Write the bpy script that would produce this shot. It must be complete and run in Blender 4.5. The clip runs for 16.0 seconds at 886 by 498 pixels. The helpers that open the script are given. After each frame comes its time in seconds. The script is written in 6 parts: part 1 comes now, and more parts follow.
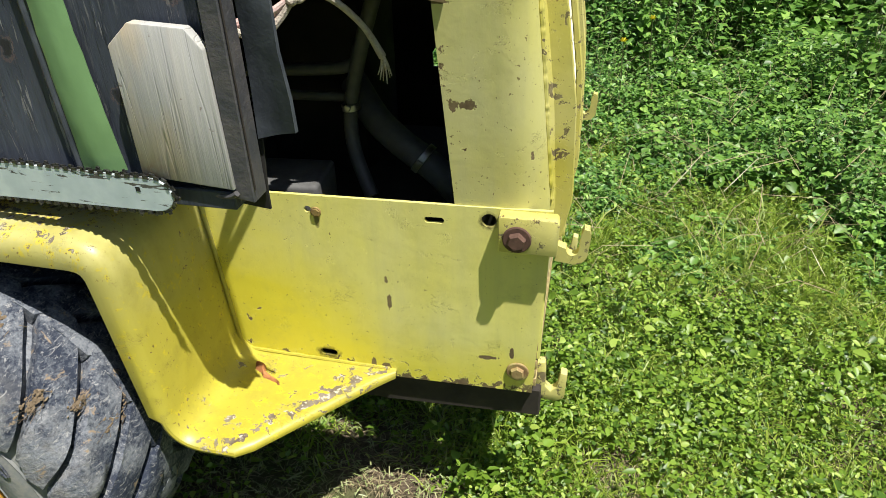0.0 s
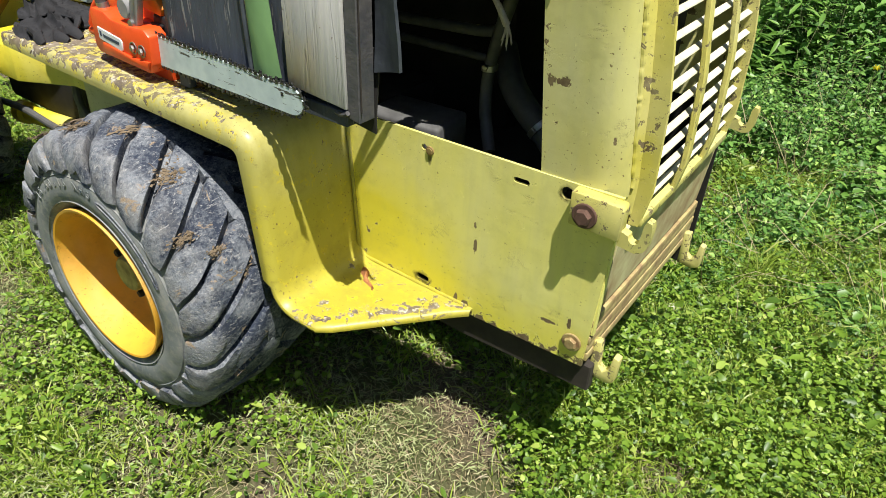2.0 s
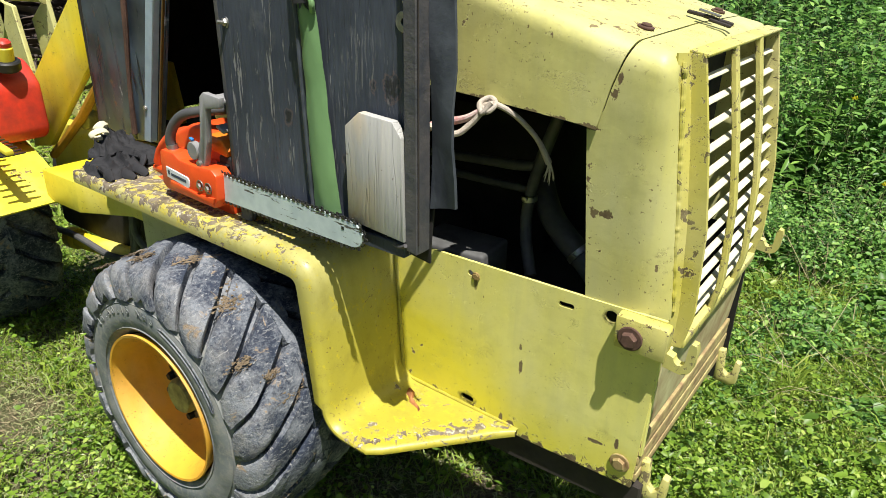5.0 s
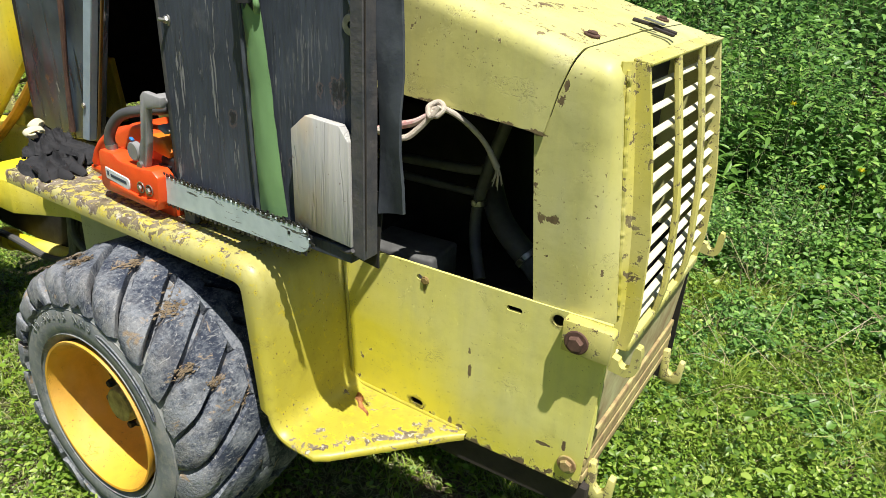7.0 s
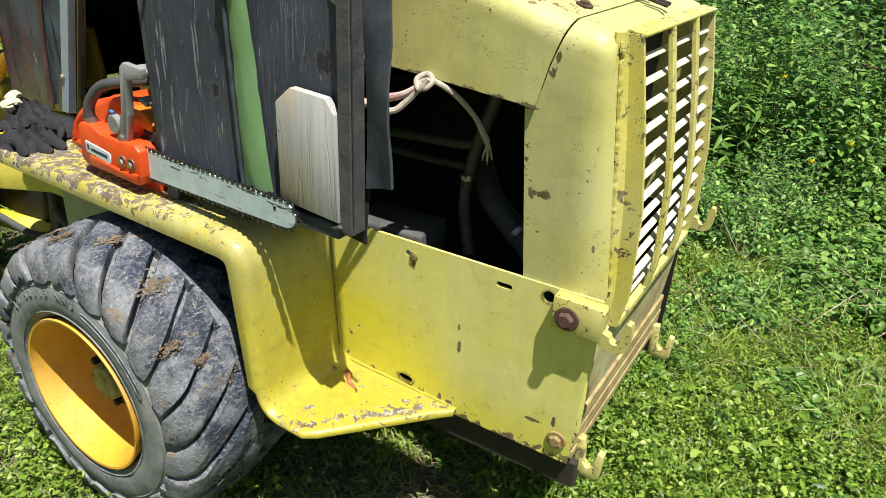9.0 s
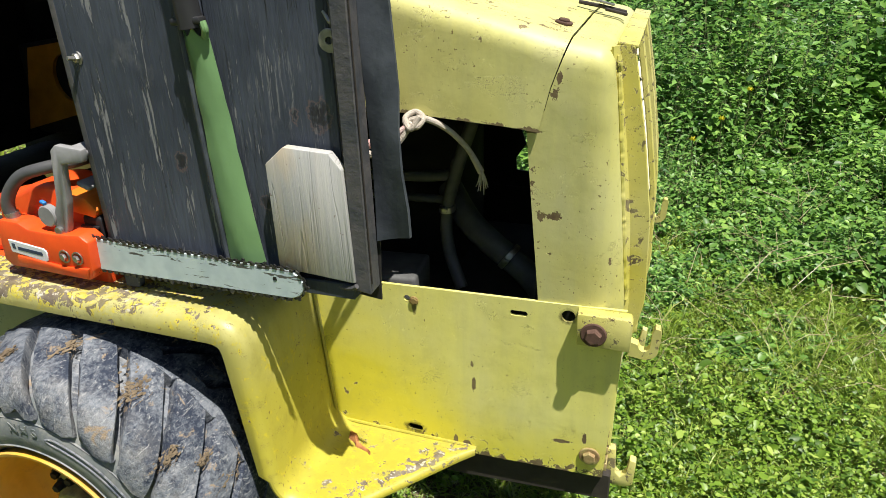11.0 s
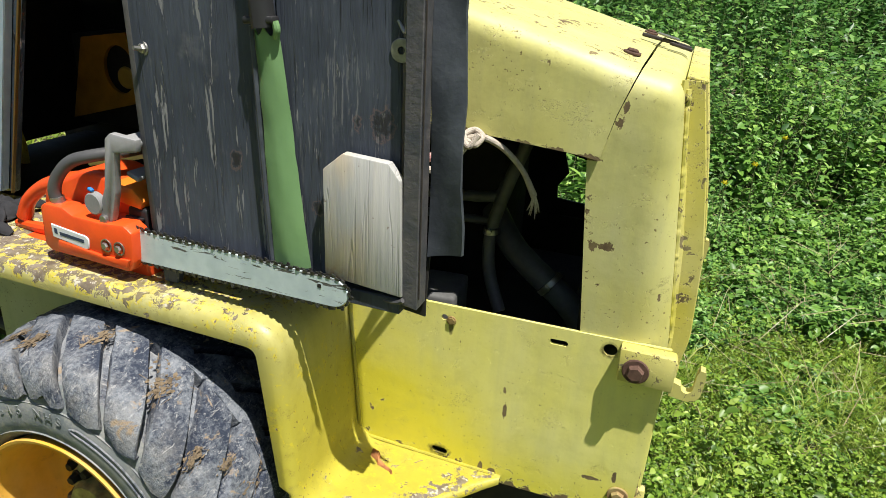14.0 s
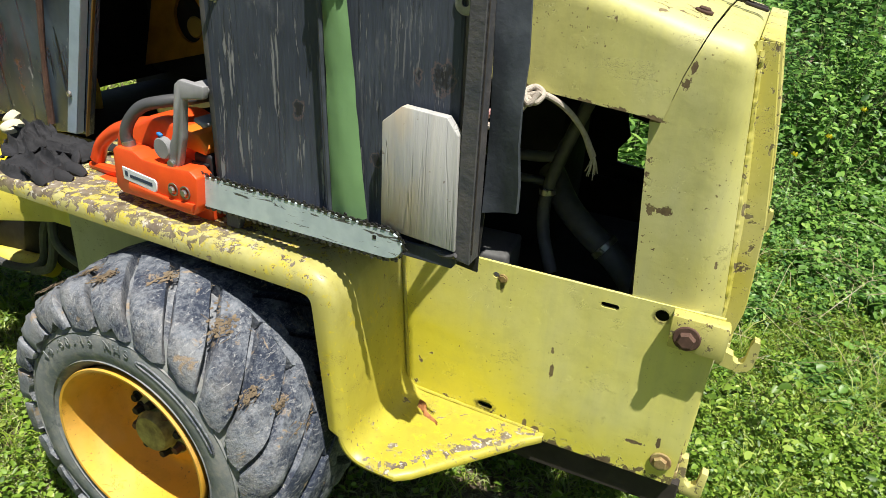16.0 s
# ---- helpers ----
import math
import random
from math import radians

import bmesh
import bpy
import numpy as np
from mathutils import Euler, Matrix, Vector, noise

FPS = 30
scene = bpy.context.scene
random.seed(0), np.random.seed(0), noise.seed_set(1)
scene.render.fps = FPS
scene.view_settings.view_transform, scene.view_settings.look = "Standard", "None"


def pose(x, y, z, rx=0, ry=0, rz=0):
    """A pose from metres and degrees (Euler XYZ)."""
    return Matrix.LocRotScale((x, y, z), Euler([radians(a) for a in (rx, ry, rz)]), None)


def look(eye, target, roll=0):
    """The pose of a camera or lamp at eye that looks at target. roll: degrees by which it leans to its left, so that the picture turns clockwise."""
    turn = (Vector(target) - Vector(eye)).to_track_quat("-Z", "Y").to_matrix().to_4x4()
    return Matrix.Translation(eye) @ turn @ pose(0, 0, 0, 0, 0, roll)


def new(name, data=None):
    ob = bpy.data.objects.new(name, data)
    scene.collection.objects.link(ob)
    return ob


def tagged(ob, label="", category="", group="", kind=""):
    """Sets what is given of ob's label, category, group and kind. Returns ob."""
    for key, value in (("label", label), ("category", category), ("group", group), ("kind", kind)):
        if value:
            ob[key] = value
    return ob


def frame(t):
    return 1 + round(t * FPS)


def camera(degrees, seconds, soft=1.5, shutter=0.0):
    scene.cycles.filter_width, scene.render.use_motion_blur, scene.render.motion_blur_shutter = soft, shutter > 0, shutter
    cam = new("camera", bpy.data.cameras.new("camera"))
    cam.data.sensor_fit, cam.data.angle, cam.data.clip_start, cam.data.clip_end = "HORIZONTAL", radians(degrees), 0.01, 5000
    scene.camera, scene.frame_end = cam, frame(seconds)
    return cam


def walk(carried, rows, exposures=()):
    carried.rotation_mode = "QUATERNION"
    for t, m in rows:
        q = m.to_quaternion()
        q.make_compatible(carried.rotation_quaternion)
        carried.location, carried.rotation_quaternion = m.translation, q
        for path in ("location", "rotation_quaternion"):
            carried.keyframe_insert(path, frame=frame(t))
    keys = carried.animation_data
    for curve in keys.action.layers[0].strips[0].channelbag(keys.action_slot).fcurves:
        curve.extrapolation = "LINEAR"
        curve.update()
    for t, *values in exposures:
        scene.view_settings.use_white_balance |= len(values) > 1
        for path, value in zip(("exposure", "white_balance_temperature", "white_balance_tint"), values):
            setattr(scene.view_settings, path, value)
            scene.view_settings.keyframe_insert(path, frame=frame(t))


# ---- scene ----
cam = camera(65.2, 16.0, 0.35)

PATH = [
    (0, (0.469, -1.046, 1.339), (0.103, 0.626, 0.305), -1.2),
    (0.5, (0.607, -1.016, 1.34), (-0.135, 0.528, 0.307), 0.7),
    (1, (0.73, -1.034, 1.388), (-0.249, 0.423, 0.429), -1.4),
    (1.5, (0.759, -1.078, 1.396), (-0.217, 0.382, 0.439), 0.9),
    (2, (0.778, -1.077, 1.372), (-0.16, 0.308, 0.275), 2.9),
    (2.5, (0.769, -1.096, 1.366), (-0.159, 0.338, 0.325), 2.4),
    (3, (0.75, -1.097, 1.402), (-0.168, 0.39, 0.43), 1.4),
    (3.5, (0.732, -1.13, 1.416), (-0.262, 0.338, 0.491), 0.6),
    (4, (0.739, -1.166, 1.436), (-0.237, 0.316, 0.514), 1.1),
    (4.2, (0.75, -1.159, 1.426), (-0.241, 0.325, 0.523), 1.1),
    (6.3, (0.733, -1.174, 1.445), (-0.375, 0.307, 0.682), 2.3),
    (6.5, (0.737, -1.164, 1.446), (-0.358, 0.318, 0.669), 2.5),
    (7, (0.746, -1.149, 1.441), (-0.204, 0.408, 0.62), 3.2),
    (7.5, (0.756, -1.106, 1.455), (-0.122, 0.467, 0.586), 3.0),
    (8, (0.743, -1.131, 1.431), (-0.125, 0.4, 0.48), 3.2),
    (8.5, (0.737, -1.129, 1.439), (-0.173, 0.403, 0.532), 3.2),
    (9, (0.735, -1.131, 1.436), (-0.168, 0.417, 0.548), 3.6),
    (9.2, (0.733, -1.112, 1.434), (-0.176, 0.431, 0.542), 2.6),
    (11.3, (0.437, -1.187, 1.448), (-0.089, 0.552, 0.612), -1.0),
    (11.5, (0.445, -1.185, 1.437), (-0.077, 0.554, 0.599), -0.2),
    (12, (0.43, -1.186, 1.419), (-0.051, 0.493, 0.445), 2.9),
    (12.5, (0.41, -1.193, 1.405), (-0.019, 0.515, 0.457), 4.1),
    (13, (0.423, -1.178, 1.411), (0.087, 0.621, 0.603), 6.5),
    (13.5, (0.401, -1.194, 1.422), (-0.144, 0.599, 0.724), 3.7),
    (14, (0.38, -1.19, 1.431), (-0.212, 0.555, 0.653), 3.2),
    (14.5, (0.389, -1.187, 1.426), (-0.191, 0.55, 0.622), 2.9),
    (15, (0.398, -1.183, 1.428), (-0.199, 0.525, 0.575), 2.7),
    (15.5, (0.405, -1.189, 1.427), (-0.209, 0.504, 0.558), 2.3),
    (16, (0.385, -1.201, 1.423), (-0.328, 0.445, 0.539), 3.9),
]
walk(cam, [(t, look(eye, target, roll)) for t, eye, target, roll in PATH])

# ---- light ----
SUN_TRAVEL = Vector((-0.305, 0.220, -1.0)).normalized()
world = bpy.data.worlds.new("world")
scene.world = world
world.use_nodes = True
wn, wl = world.node_tree.nodes, world.node_tree.links
sky = wn.new("ShaderNodeTexSky")
sky.sky_type = "NISHITA"
sky.sun_disc = False
sky.sun_elevation = math.asin(-SUN_TRAVEL.z)
sky.sun_rotation = math.atan2(-SUN_TRAVEL.x, -SUN_TRAVEL.y)
wl.new(sky.outputs[0], wn["Background"].inputs[0])
wn["Background"].inputs[1].default_value = 0.050
sun_lamp = bpy.data.lights.new("sun", "SUN")
sun_lamp.energy, sun_lamp.angle, sun_lamp.color = 5.0, radians(0.6), (1.0, 0.96, 0.88)
sun = new("sun", sun_lamp)
sun.matrix_world = look(-SUN_TRAVEL * 10, (0, 0, 0))
scene.view_settings.exposure = 0.74

# ---- materials ----


class Nodes:
    """A short way to write a node material."""

    def __init__(self, name, rough=0.6, metal=0.0, spec=0.5):
        self.mat = bpy.data.materials.new(name)
        self.mat.use_nodes = True
        self.t = self.mat.node_tree
        self.b = self.t.nodes["Principled BSDF"]
        self.b.inputs["Roughness"].default_value = rough
        self.b.inputs["Metallic"].default_value = metal
        self.b.inputs["Specular IOR Level"].default_value = spec
        self.pos = self.t.nodes.new("ShaderNodeTexCoord").outputs["Object"]

    def put(self, socket, value):
        if hasattr(value, "is_output"):
            self.t.links.new(value, socket)
        elif isinstance(value, (tuple, list)) and len(value) == 3 and socket.type == "RGBA":
            socket.default_value = (*value, 1)
        else:
            socket.default_value = value

    def set(self, **kw):
        for k, v in kw.items():
            self.put(self.b.inputs[{"color": "Base Color", "rough": "Roughness", "metal": "Metallic", "normal": "Normal"}[k]], v)
        return self

    def scaled(self, sx, sy, sz):
        n = self.t.nodes.new("ShaderNodeMapping")
        n.inputs["Scale"].default_value = (sx, sy, sz)
        self.t.links.new(self.pos, n.inputs[0])
        return n.outputs[0]

    def noise(self, scale, detail=4, rough=0.6, at=None, warp=0.0):
        n = self.t.nodes.new("ShaderNodeTexNoise")
        n.inputs["Scale"].default_value, n.inputs["Detail"].default_value = scale, detail
        n.inputs["Roughness"].default_value, n.inputs["Distortion"].default_value = rough, warp
        self.t.links.new(at or self.pos, n.inputs["Vector"])
        return n.outputs["Fac"]

    def ramp(self, value, lo, hi, a=0.0, b=1.0):
        n = self.t.nodes.new("ShaderNodeMapRange")
        n.clamp = True
        for i, v in enumerate((value, lo, hi, a, b)):
            self.put(n.inputs[i], v)
        return n.outputs[0]

    def math(self, op, a, b=0.0):
        n = self.t.nodes.new("ShaderNodeMath")
        n.operation = op
        self.put(n.inputs[0], a)
        self.put(n.inputs[1], b)
        return n.outputs[0]

    def mix(self, fac, a, b):
        n = self.t.nodes.new("ShaderNodeMix")
        n.data_type = "RGBA"
        self.put(n.inputs[0], fac)
        self.put(n.inputs[6], a)
        self.put(n.inputs[7], b)
        return n.outputs[2]

    def bump(self, height, strength=0.3, dist=0.002):
        n = self.t.nodes.new("ShaderNodeBump")
        n.inputs["Strength"].default_value, n.inputs["Distance"].default_value = strength, dist
        self.put(n.inputs["Height"], height)
        self.put(self.b.inputs["Normal"], n.outputs[0])
        return self

    def axis(self, i):
        n = self.t.nodes.new("ShaderNodeSeparateXYZ")
        self.t.links.new(self.pos, n.inputs[0])
        return n.outputs[i]

    def random(self, island=True):
        n = self.t.nodes.new("ShaderNodeNewGeometry" if island else "ShaderNodeObjectInfo")
        return n.outputs["Random Per Island" if island else "Random"]


def paint(name, base, second, chip=0.62, chip_colour=(0.105, 0.070, 0.034), rough=0.42, fresh=None, wear=None, spots=(), rust2=(0.19, 0.140, 0.070), soot=(), flake=0.6, grit=0.35, peel=None):
    """Old brushed enamel: two tones in patches, chips down to rust, small pits, an overspray of fresh paint low down,
    worn places (wear) and single chips at known places (spots: x, z, half width, half height)."""
    m = Nodes(name, rough)
    col = m.mix(m.ramp(m.noise(3.1, 3), 0.35, 0.68), base, second)
    streak = m.noise(5.0, 4, 0.6, m.scaled(6, 6, 0.5))
    col = m.mix(m.ramp(streak, 0.45, 0.72, 0.0, 0.35), col, tuple(c * f for c, f in zip(base, (0.66, 0.68, 0.9))))
    cloud = m.ramp(m.noise(2.2, 4, 0.65, m.scaled(1, 1, 0.6)), 0.46, 0.66, 0.0, 0.4)
    col = m.mix(cloud, col, tuple(0.30 + 0.42 * c for c in base))
    if fresh:
        wob = m.math("ADD", m.axis(2), m.ramp(m.noise(5), 0.3, 0.7, -0.06, 0.06))
        low = m.ramp(m.math("ADD", wob, m.ramp(m.axis(0), -0.23, 0.28, -0.17, 0.14)), 0.64, 0.44)
        col = m.mix(m.math("MULTIPLY", low, 0.85), col, fresh)
    edge = m.noise(42, 6, 0.72, warp=0.5)
    patch = m.noise(8.5, 3, 0.55)
    both = m.math("ADD", m.math("MULTIPLY", edge, flake), m.math("MULTIPLY", patch, 1 - flake))
    if wear:
        both = m.math("ADD", both, wear(m))
    for sx, sz, sw, sh in spots:
        dx = m.math("DIVIDE", m.math("SUBTRACT", m.axis(0), sx), sw)
        dz = m.math("DIVIDE", m.math("SUBTRACT", m.axis(2), sz), sh)
        d = m.math("ADD", m.math("ADD", m.math("MULTIPLY", dx, dx), m.math("MULTIPLY", dz, dz)), m.ramp(m.noise(110, 5, 0.75), 0.3, 0.7, -1.0, 1.0))
        both = m.math("ADD", both, m.ramp(d, 0.0, 2.4, 0.27, 0.0))
    bare = m.ramp(both, chip, chip + 0.012)
    rim = m.ramp(both, chip - 0.03, chip)
    col = m.mix(m.math("MULTIPLY", rim, 0.45), col, tuple(min(1, c * 1.15 + 0.02) for c in base))
    if peel:
        lift = m.math("MULTIPLY", m.ramp(both, chip - 0.075, chip - 0.02), m.ramp(m.noise(24, 4, 0.65), 0.46, 0.52))
        col = m.mix(m.math("MULTIPLY", lift, 0.8), col, peel)
    rust = m.mix(m.ramp(m.noise(34, 4), 0.35, 0.65), chip_colour, rust2)
    if peel:
        rust = m.mix(m.ramp(m.noise(58, 4, 0.65), 0.57, 0.61), rust, (0.44, 0.41, 0.34))
    col = m.mix(bare, col, rust)
    here = m.ramp(m.noise(6.5, 3, 0.6), 0.40, 0.56)
    pit = m.math("MULTIPLY", m.ramp(m.noise(130, 3, 0.6), 0.660, 0.68), here)
    line = m.math("ABSOLUTE", m.math("SUBTRACT", m.noise(46, 5, 0.7, m.scaled(1, 1, 2.2), 1.2), 0.5))
    crack = m.math("MULTIPLY", m.ramp(line, 0.010, 0.004), m.ramp(m.noise(11, 3, 0.6, m.scaled(1, 1, 1.4)), 0.58, 0.64))
    col = m.mix(m.math("MULTIPLY", m.math("MAXIMUM", pit, crack), 0.85), col, (0.12, 0.075, 0.03))
    grime = m.ramp(m.noise(14, 6, 0.7), 0.5, 0.75, 0.0, grit)
    col = m.mix(grime, col, tuple(c * 0.55 for c in base))
    for sx, sz, sw, sh in soot:
        dx = m.math("DIVIDE", m.math("SUBTRACT", m.axis(0), sx), sw)
        dz = m.math("DIVIDE", m.math("SUBTRACT", m.axis(2), sz), sh)
        d = m.math("ADD", m.math("ADD", m.math("MULTIPLY", dx, dx), m.math("MULTIPLY", dz, dz)), m.ramp(m.noise(70, 5, 0.7), 0.3, 0.7, -0.5, 0.5))
        col = m.mix(m.ramp(d, 1.1, 0.3, 0.0, 0.85), col, (0.045, 0.032, 0.015))
    m.set(color=col, rough=m.ramp(bare, 0, 1, rough, 0.85))
    tall = m.math("SUBTRACT", m.math("ADD", m.math("MULTIPLY", m.noise(30, 4), 0.6), m.math("MULTIPLY", m.noise(5, 2), 1.6)), m.math("ADD", m.math("MULTIPLY", bare, 1.2), m.math("MULTIPLY", crack, 0.8)))
    m.bump(tall, 0.45, 0.003)
    return m.mat


def panel_wear(m):
    return m.ramp(m.axis(2), 0.430, 0.374, 0.0, 0.18)


def hood_wear(m):
    crown = m.ramp(m.axis(2), 1.25, 1.285, 0.0, 0.095)
    low = m.math("ADD", m.axis(2), m.math("MULTIPLY", m.axis(0), 0.075))      # the cut edge over the engine opening
    rim = m.math("MULTIPLY", m.math("MULTIPLY", m.ramp(low, 1.158, 1.149), m.ramp(low, 1.138, 1.142)), m.ramp(m.axis(0), 0.30, 0.25, 0.0, 0.19))
    post = m.math("MULTIPLY", m.ramp(m.axis(0), 0.272, 0.248), m.ramp(m.axis(2), 1.12, 1.05, 0.0, 0.12))
    return m.math("MAXIMUM", m.math("MAXIMUM", crown, rim), post)


def fender_wear(m):
    top = m.math("MULTIPLY", m.ramp(m.axis(2), 0.778, 0.804), m.ramp(m.axis(0), -0.12, -0.75, 0.055, 0.150))
    away = m.math("SUBTRACT", m.math("MULTIPLY", m.math("ADD", m.axis(0), 0.09), 1.17), m.math("ADD", m.axis(1), 0.275))
    foot = m.math("MULTIPLY", m.ramp(m.axis(2), 0.44, 0.41), m.math("MULTIPLY", m.ramp(away, -0.14, -0.035, 0.01, 0.135), m.ramp(away, -0.008, -0.030, 0.25, 1.0)))
    edge = m.math("MULTIPLY", m.math("MULTIPLY", m.ramp(m.axis(2), 0.755, 0.765), m.ramp(m.axis(1), -0.255, -0.266)), m.ramp(m.axis(0), -0.25, -0.6, 0.03, 0.02))
    return m.math("ADD", m.math("ADD", top, foot), edge)


def plain(name, colour, rough=0.6, metal=0.0, vary=0.25, scale=18.0, bump=0.15, dist=0.002, second=None):
    """One colour with two scales of unevenness."""
    m = Nodes(name, rough, metal)
    dark = second or tuple(c * (1 - vary) for c in colour)
    f = m.math("ADD", m.math("MULTIPLY", m.noise(scale, 5), 0.6), m.math("MULTIPLY", m.noise(scale * 0.17, 3), 0.4))
    m.set(color=m.mix(m.ramp(f, 0.38, 0.64), colour, dark), rough=m.ramp(f, 0.3, 0.7, max(0.02, rough - 0.08), min(1, rough + 0.1)))
    m.bump(m.noise(scale * 3, 4), bump, dist)
    return m.mat


PALE, PALE_B, FRESH = (0.74, 0.70, 0.215), (0.66, 0.615, 0.155), (0.72, 0.635, 0.030)
M_PANEL = paint("faded yellow panel paint", PALE, PALE_B, 0.628, fresh=FRESH, wear=panel_wear,
                spots=((0.132, 0.560, 0.004, 0.016), (0.128, 0.612, 0.003, 0.006), (0.325, 0.452, 0.022, 0.004), (0.372, 0.470, 0.004, 0.012), (0.09, 0.402, 0.004, 0.01), (0.115, 0.395, 0.008, 0.008)),
                soot=((-0.008, 0.416, 0.028, 0.017), (0.000, 0.747, 0.012, 0.010), (0.003, 0.728, 0.006, 0.016), (0.322, 0.757, 0.018, 0.018)))
M_FENDER = paint("yellow fender paint", (0.375, 0.335, 0.070), (0.45, 0.425, 0.19), 0.628, (0.085, 0.062, 0.042), fresh=(0.38, 0.33, 0.028), wear=fender_wear, rust2=(0.20, 0.165, 0.125), flake=0.82, grit=0.5, peel=(0.52, 0.42, 0.020))
M_HOOD = paint("faded yellow hood paint", (0.585, 0.56, 0.205), (0.51, 0.475, 0.15), 0.668, rough=0.5, wear=hood_wear,
               spots=((0.287, 0.966, 0.016, 0.009), (0.262, 0.963, 0.006, 0.009), (0.279, 1.19, 0.007, 0.010), (0.286, 1.215, 0.004, 0.011), (0.228, 1.124, 0.020, 0.005), (0.28, 0.89, 0.008, 0.004), (0.392, 0.88, 0.003, 0.009)))
M_GRILLE = paint("flaking yellow grille paint", (0.58, 0.53, 0.16), (0.47, 0.42, 0.05), 0.568, (0.10, 0.070, 0.030), 0.6, rust2=(0.22, 0.19, 0.10), flake=0.85)
# black rubber of the skirt; on the radiator it paints the gaps' shade
M_DARKLINE = plain("black rubber and painted gap shade", (0.012, 0.011, 0.010), 0.8)
M_SLAT = plain("weathered cream slat paint", (0.68, 0.66, 0.50), 0.6, vary=0.3, second=(0.56, 0.52, 0.34))
M_BRIGHT = paint("bright yellow paint", (0.78, 0.60, 0.012), (0.70, 0.62, 0.07), 0.68)
M_RIM = paint("orange yellow rim paint", (0.75, 0.40, 0.035), (0.66, 0.33, 0.025), 0.66, rough=0.6)
M_RUST = plain("rusty bolt iron", (0.115, 0.060, 0.042), 0.85, 0.0, 0.5, 60, 0.5)
M_STEEL = plain("worn bright steel", (0.45, 0.44, 0.42), 0.4, 0.9, 0.4, 70, 0.2)
# oily iron, its colour lowered further to stand for shade inside the bays
M_DIRTY_SHADE = plain("dirty oily iron, darkened for shade", (0.014, 0.012, 0.010), 0.8, 0.0, 0.5, 22, 0.4)
M_RAIL = plain("rust-brown frame rail", (0.032, 0.025, 0.020), 0.8, 0.0, 0.5, 16, 0.5)
M_PLANK = plain("edge-painted plate stack", (0.46, 0.38, 0.16), 0.75, 0.0, 0.35, 34, 0.6, second=(0.22, 0.135, 0.07))
M_RUSTPLATE = plain("half rusted plate", (0.58, 0.54, 0.30), 0.7, 0.0, 0.4, 14, 0.4, second=(0.34, 0.22, 0.11))

# ---- shapes ----


def part(name, bm, material, parent=None, label="", sharp=32):
    """Link a bmesh as one mesh object, under a thing or a part."""
    me = bpy.data.meshes.new(name)
    bm.normal_update()
    bm.to_mesh(me)
    bm.free()
    me.materials.append(material)
    me.polygons.foreach_set("use_smooth", [True] * len(me.polygons))
    me.set_sharp_from_angle(angle=radians(sharp))
    ob = new(name, me)
    if parent is not None:
        ob.parent = parent
    if label:
        tagged(ob, label)
    return ob


def thing(name, label, category, group="", kind=""):
    return tagged(new(name), label, category, group, kind)


def moved(bm, verts, m):
    bmesh.ops.transform(bm, matrix=m, verts=verts)


def box(bm, c, s, rot=(0, 0, 0), bev=0.003, seg=2, m=None):
    """A box of size s about c, turned by rot degrees, with rounded edges."""
    got = bmesh.ops.create_cube(bm, size=1.0)["verts"]
    moved(bm, got, Matrix.Diagonal((*s, 1)))
    if bev:
        es = list({e for v in got for e in v.link_edges})
        r = bmesh.ops.bevel(bm, geom=es, offset=min(bev, min(s) * 0.45), segments=seg, affect="EDGES", profile=0.5)
        got = list({v for f in r["faces"] for v in f.verts} | {v for v in got if v.is_valid})
        seen, todo = set(got), list(got)
        while todo:
            for e in todo.pop().link_edges:
                for v in e.verts:
                    if v not in seen:
                        seen.add(v)
                        todo.append(v)
        got = list(seen)
    moved(bm, got, (m or Matrix()) @ pose(*c, *rot))
    return bm


def prism(bm, pts, axis, a, b, bev=0.0, seg=2, m=None):
    """A polygon of (u, v) pairs drawn out along an axis from a to b. axis y: (x, z); x: (y, z); z: (x, y)."""
    def at(p, w):
        return {"y": (p[0], w, p[1]), "x": (w, p[0], p[1]), "z": (p[0], p[1], w)}[axis]
    lo, hi = [bm.verts.new(at(p, a)) for p in pts], [bm.verts.new(at(p, b)) for p in pts]
    n = len(pts)
    fs = [bm.faces.new(lo), bm.faces.new(hi[::-1])]
    fs += [bm.faces.new((lo[i], hi[i], hi[(i + 1) % n], lo[(i + 1) % n])) for i in range(n)]
    bmesh.ops.recalc_face_normals(bm, faces=fs)
    vs = lo + hi
    if bev:
        r = bmesh.ops.bevel(bm, geom=list({e for f in fs for e in f.edges}), offset=bev, segments=seg, affect="EDGES", profile=0.5)
        vs = list({v for f in r["faces"] for v in f.verts} | {v for v in vs if v.is_valid})
    if m is not None:
        moved(bm, vs, m)
    return bm


def curve_pts(pts, n=6):
    """A smooth line through the points."""
    p = [Vector(q) for q in pts]
    p = [2 * p[0] - p[1], *p, 2 * p[-1] - p[-2]]
    out = []
    for i in range(1, len(p) - 2):
        a, b, c, d = p[i - 1 : i + 3]
        for k in range(n):
            t = k / n
            out.append(0.5 * (2 * b + (c - a) * t + (2 * a - 5 * b + 4 * c - d) * t * t + (3 * b - a - 3 * c + d) * t**3))
    return out + [p[-2]]


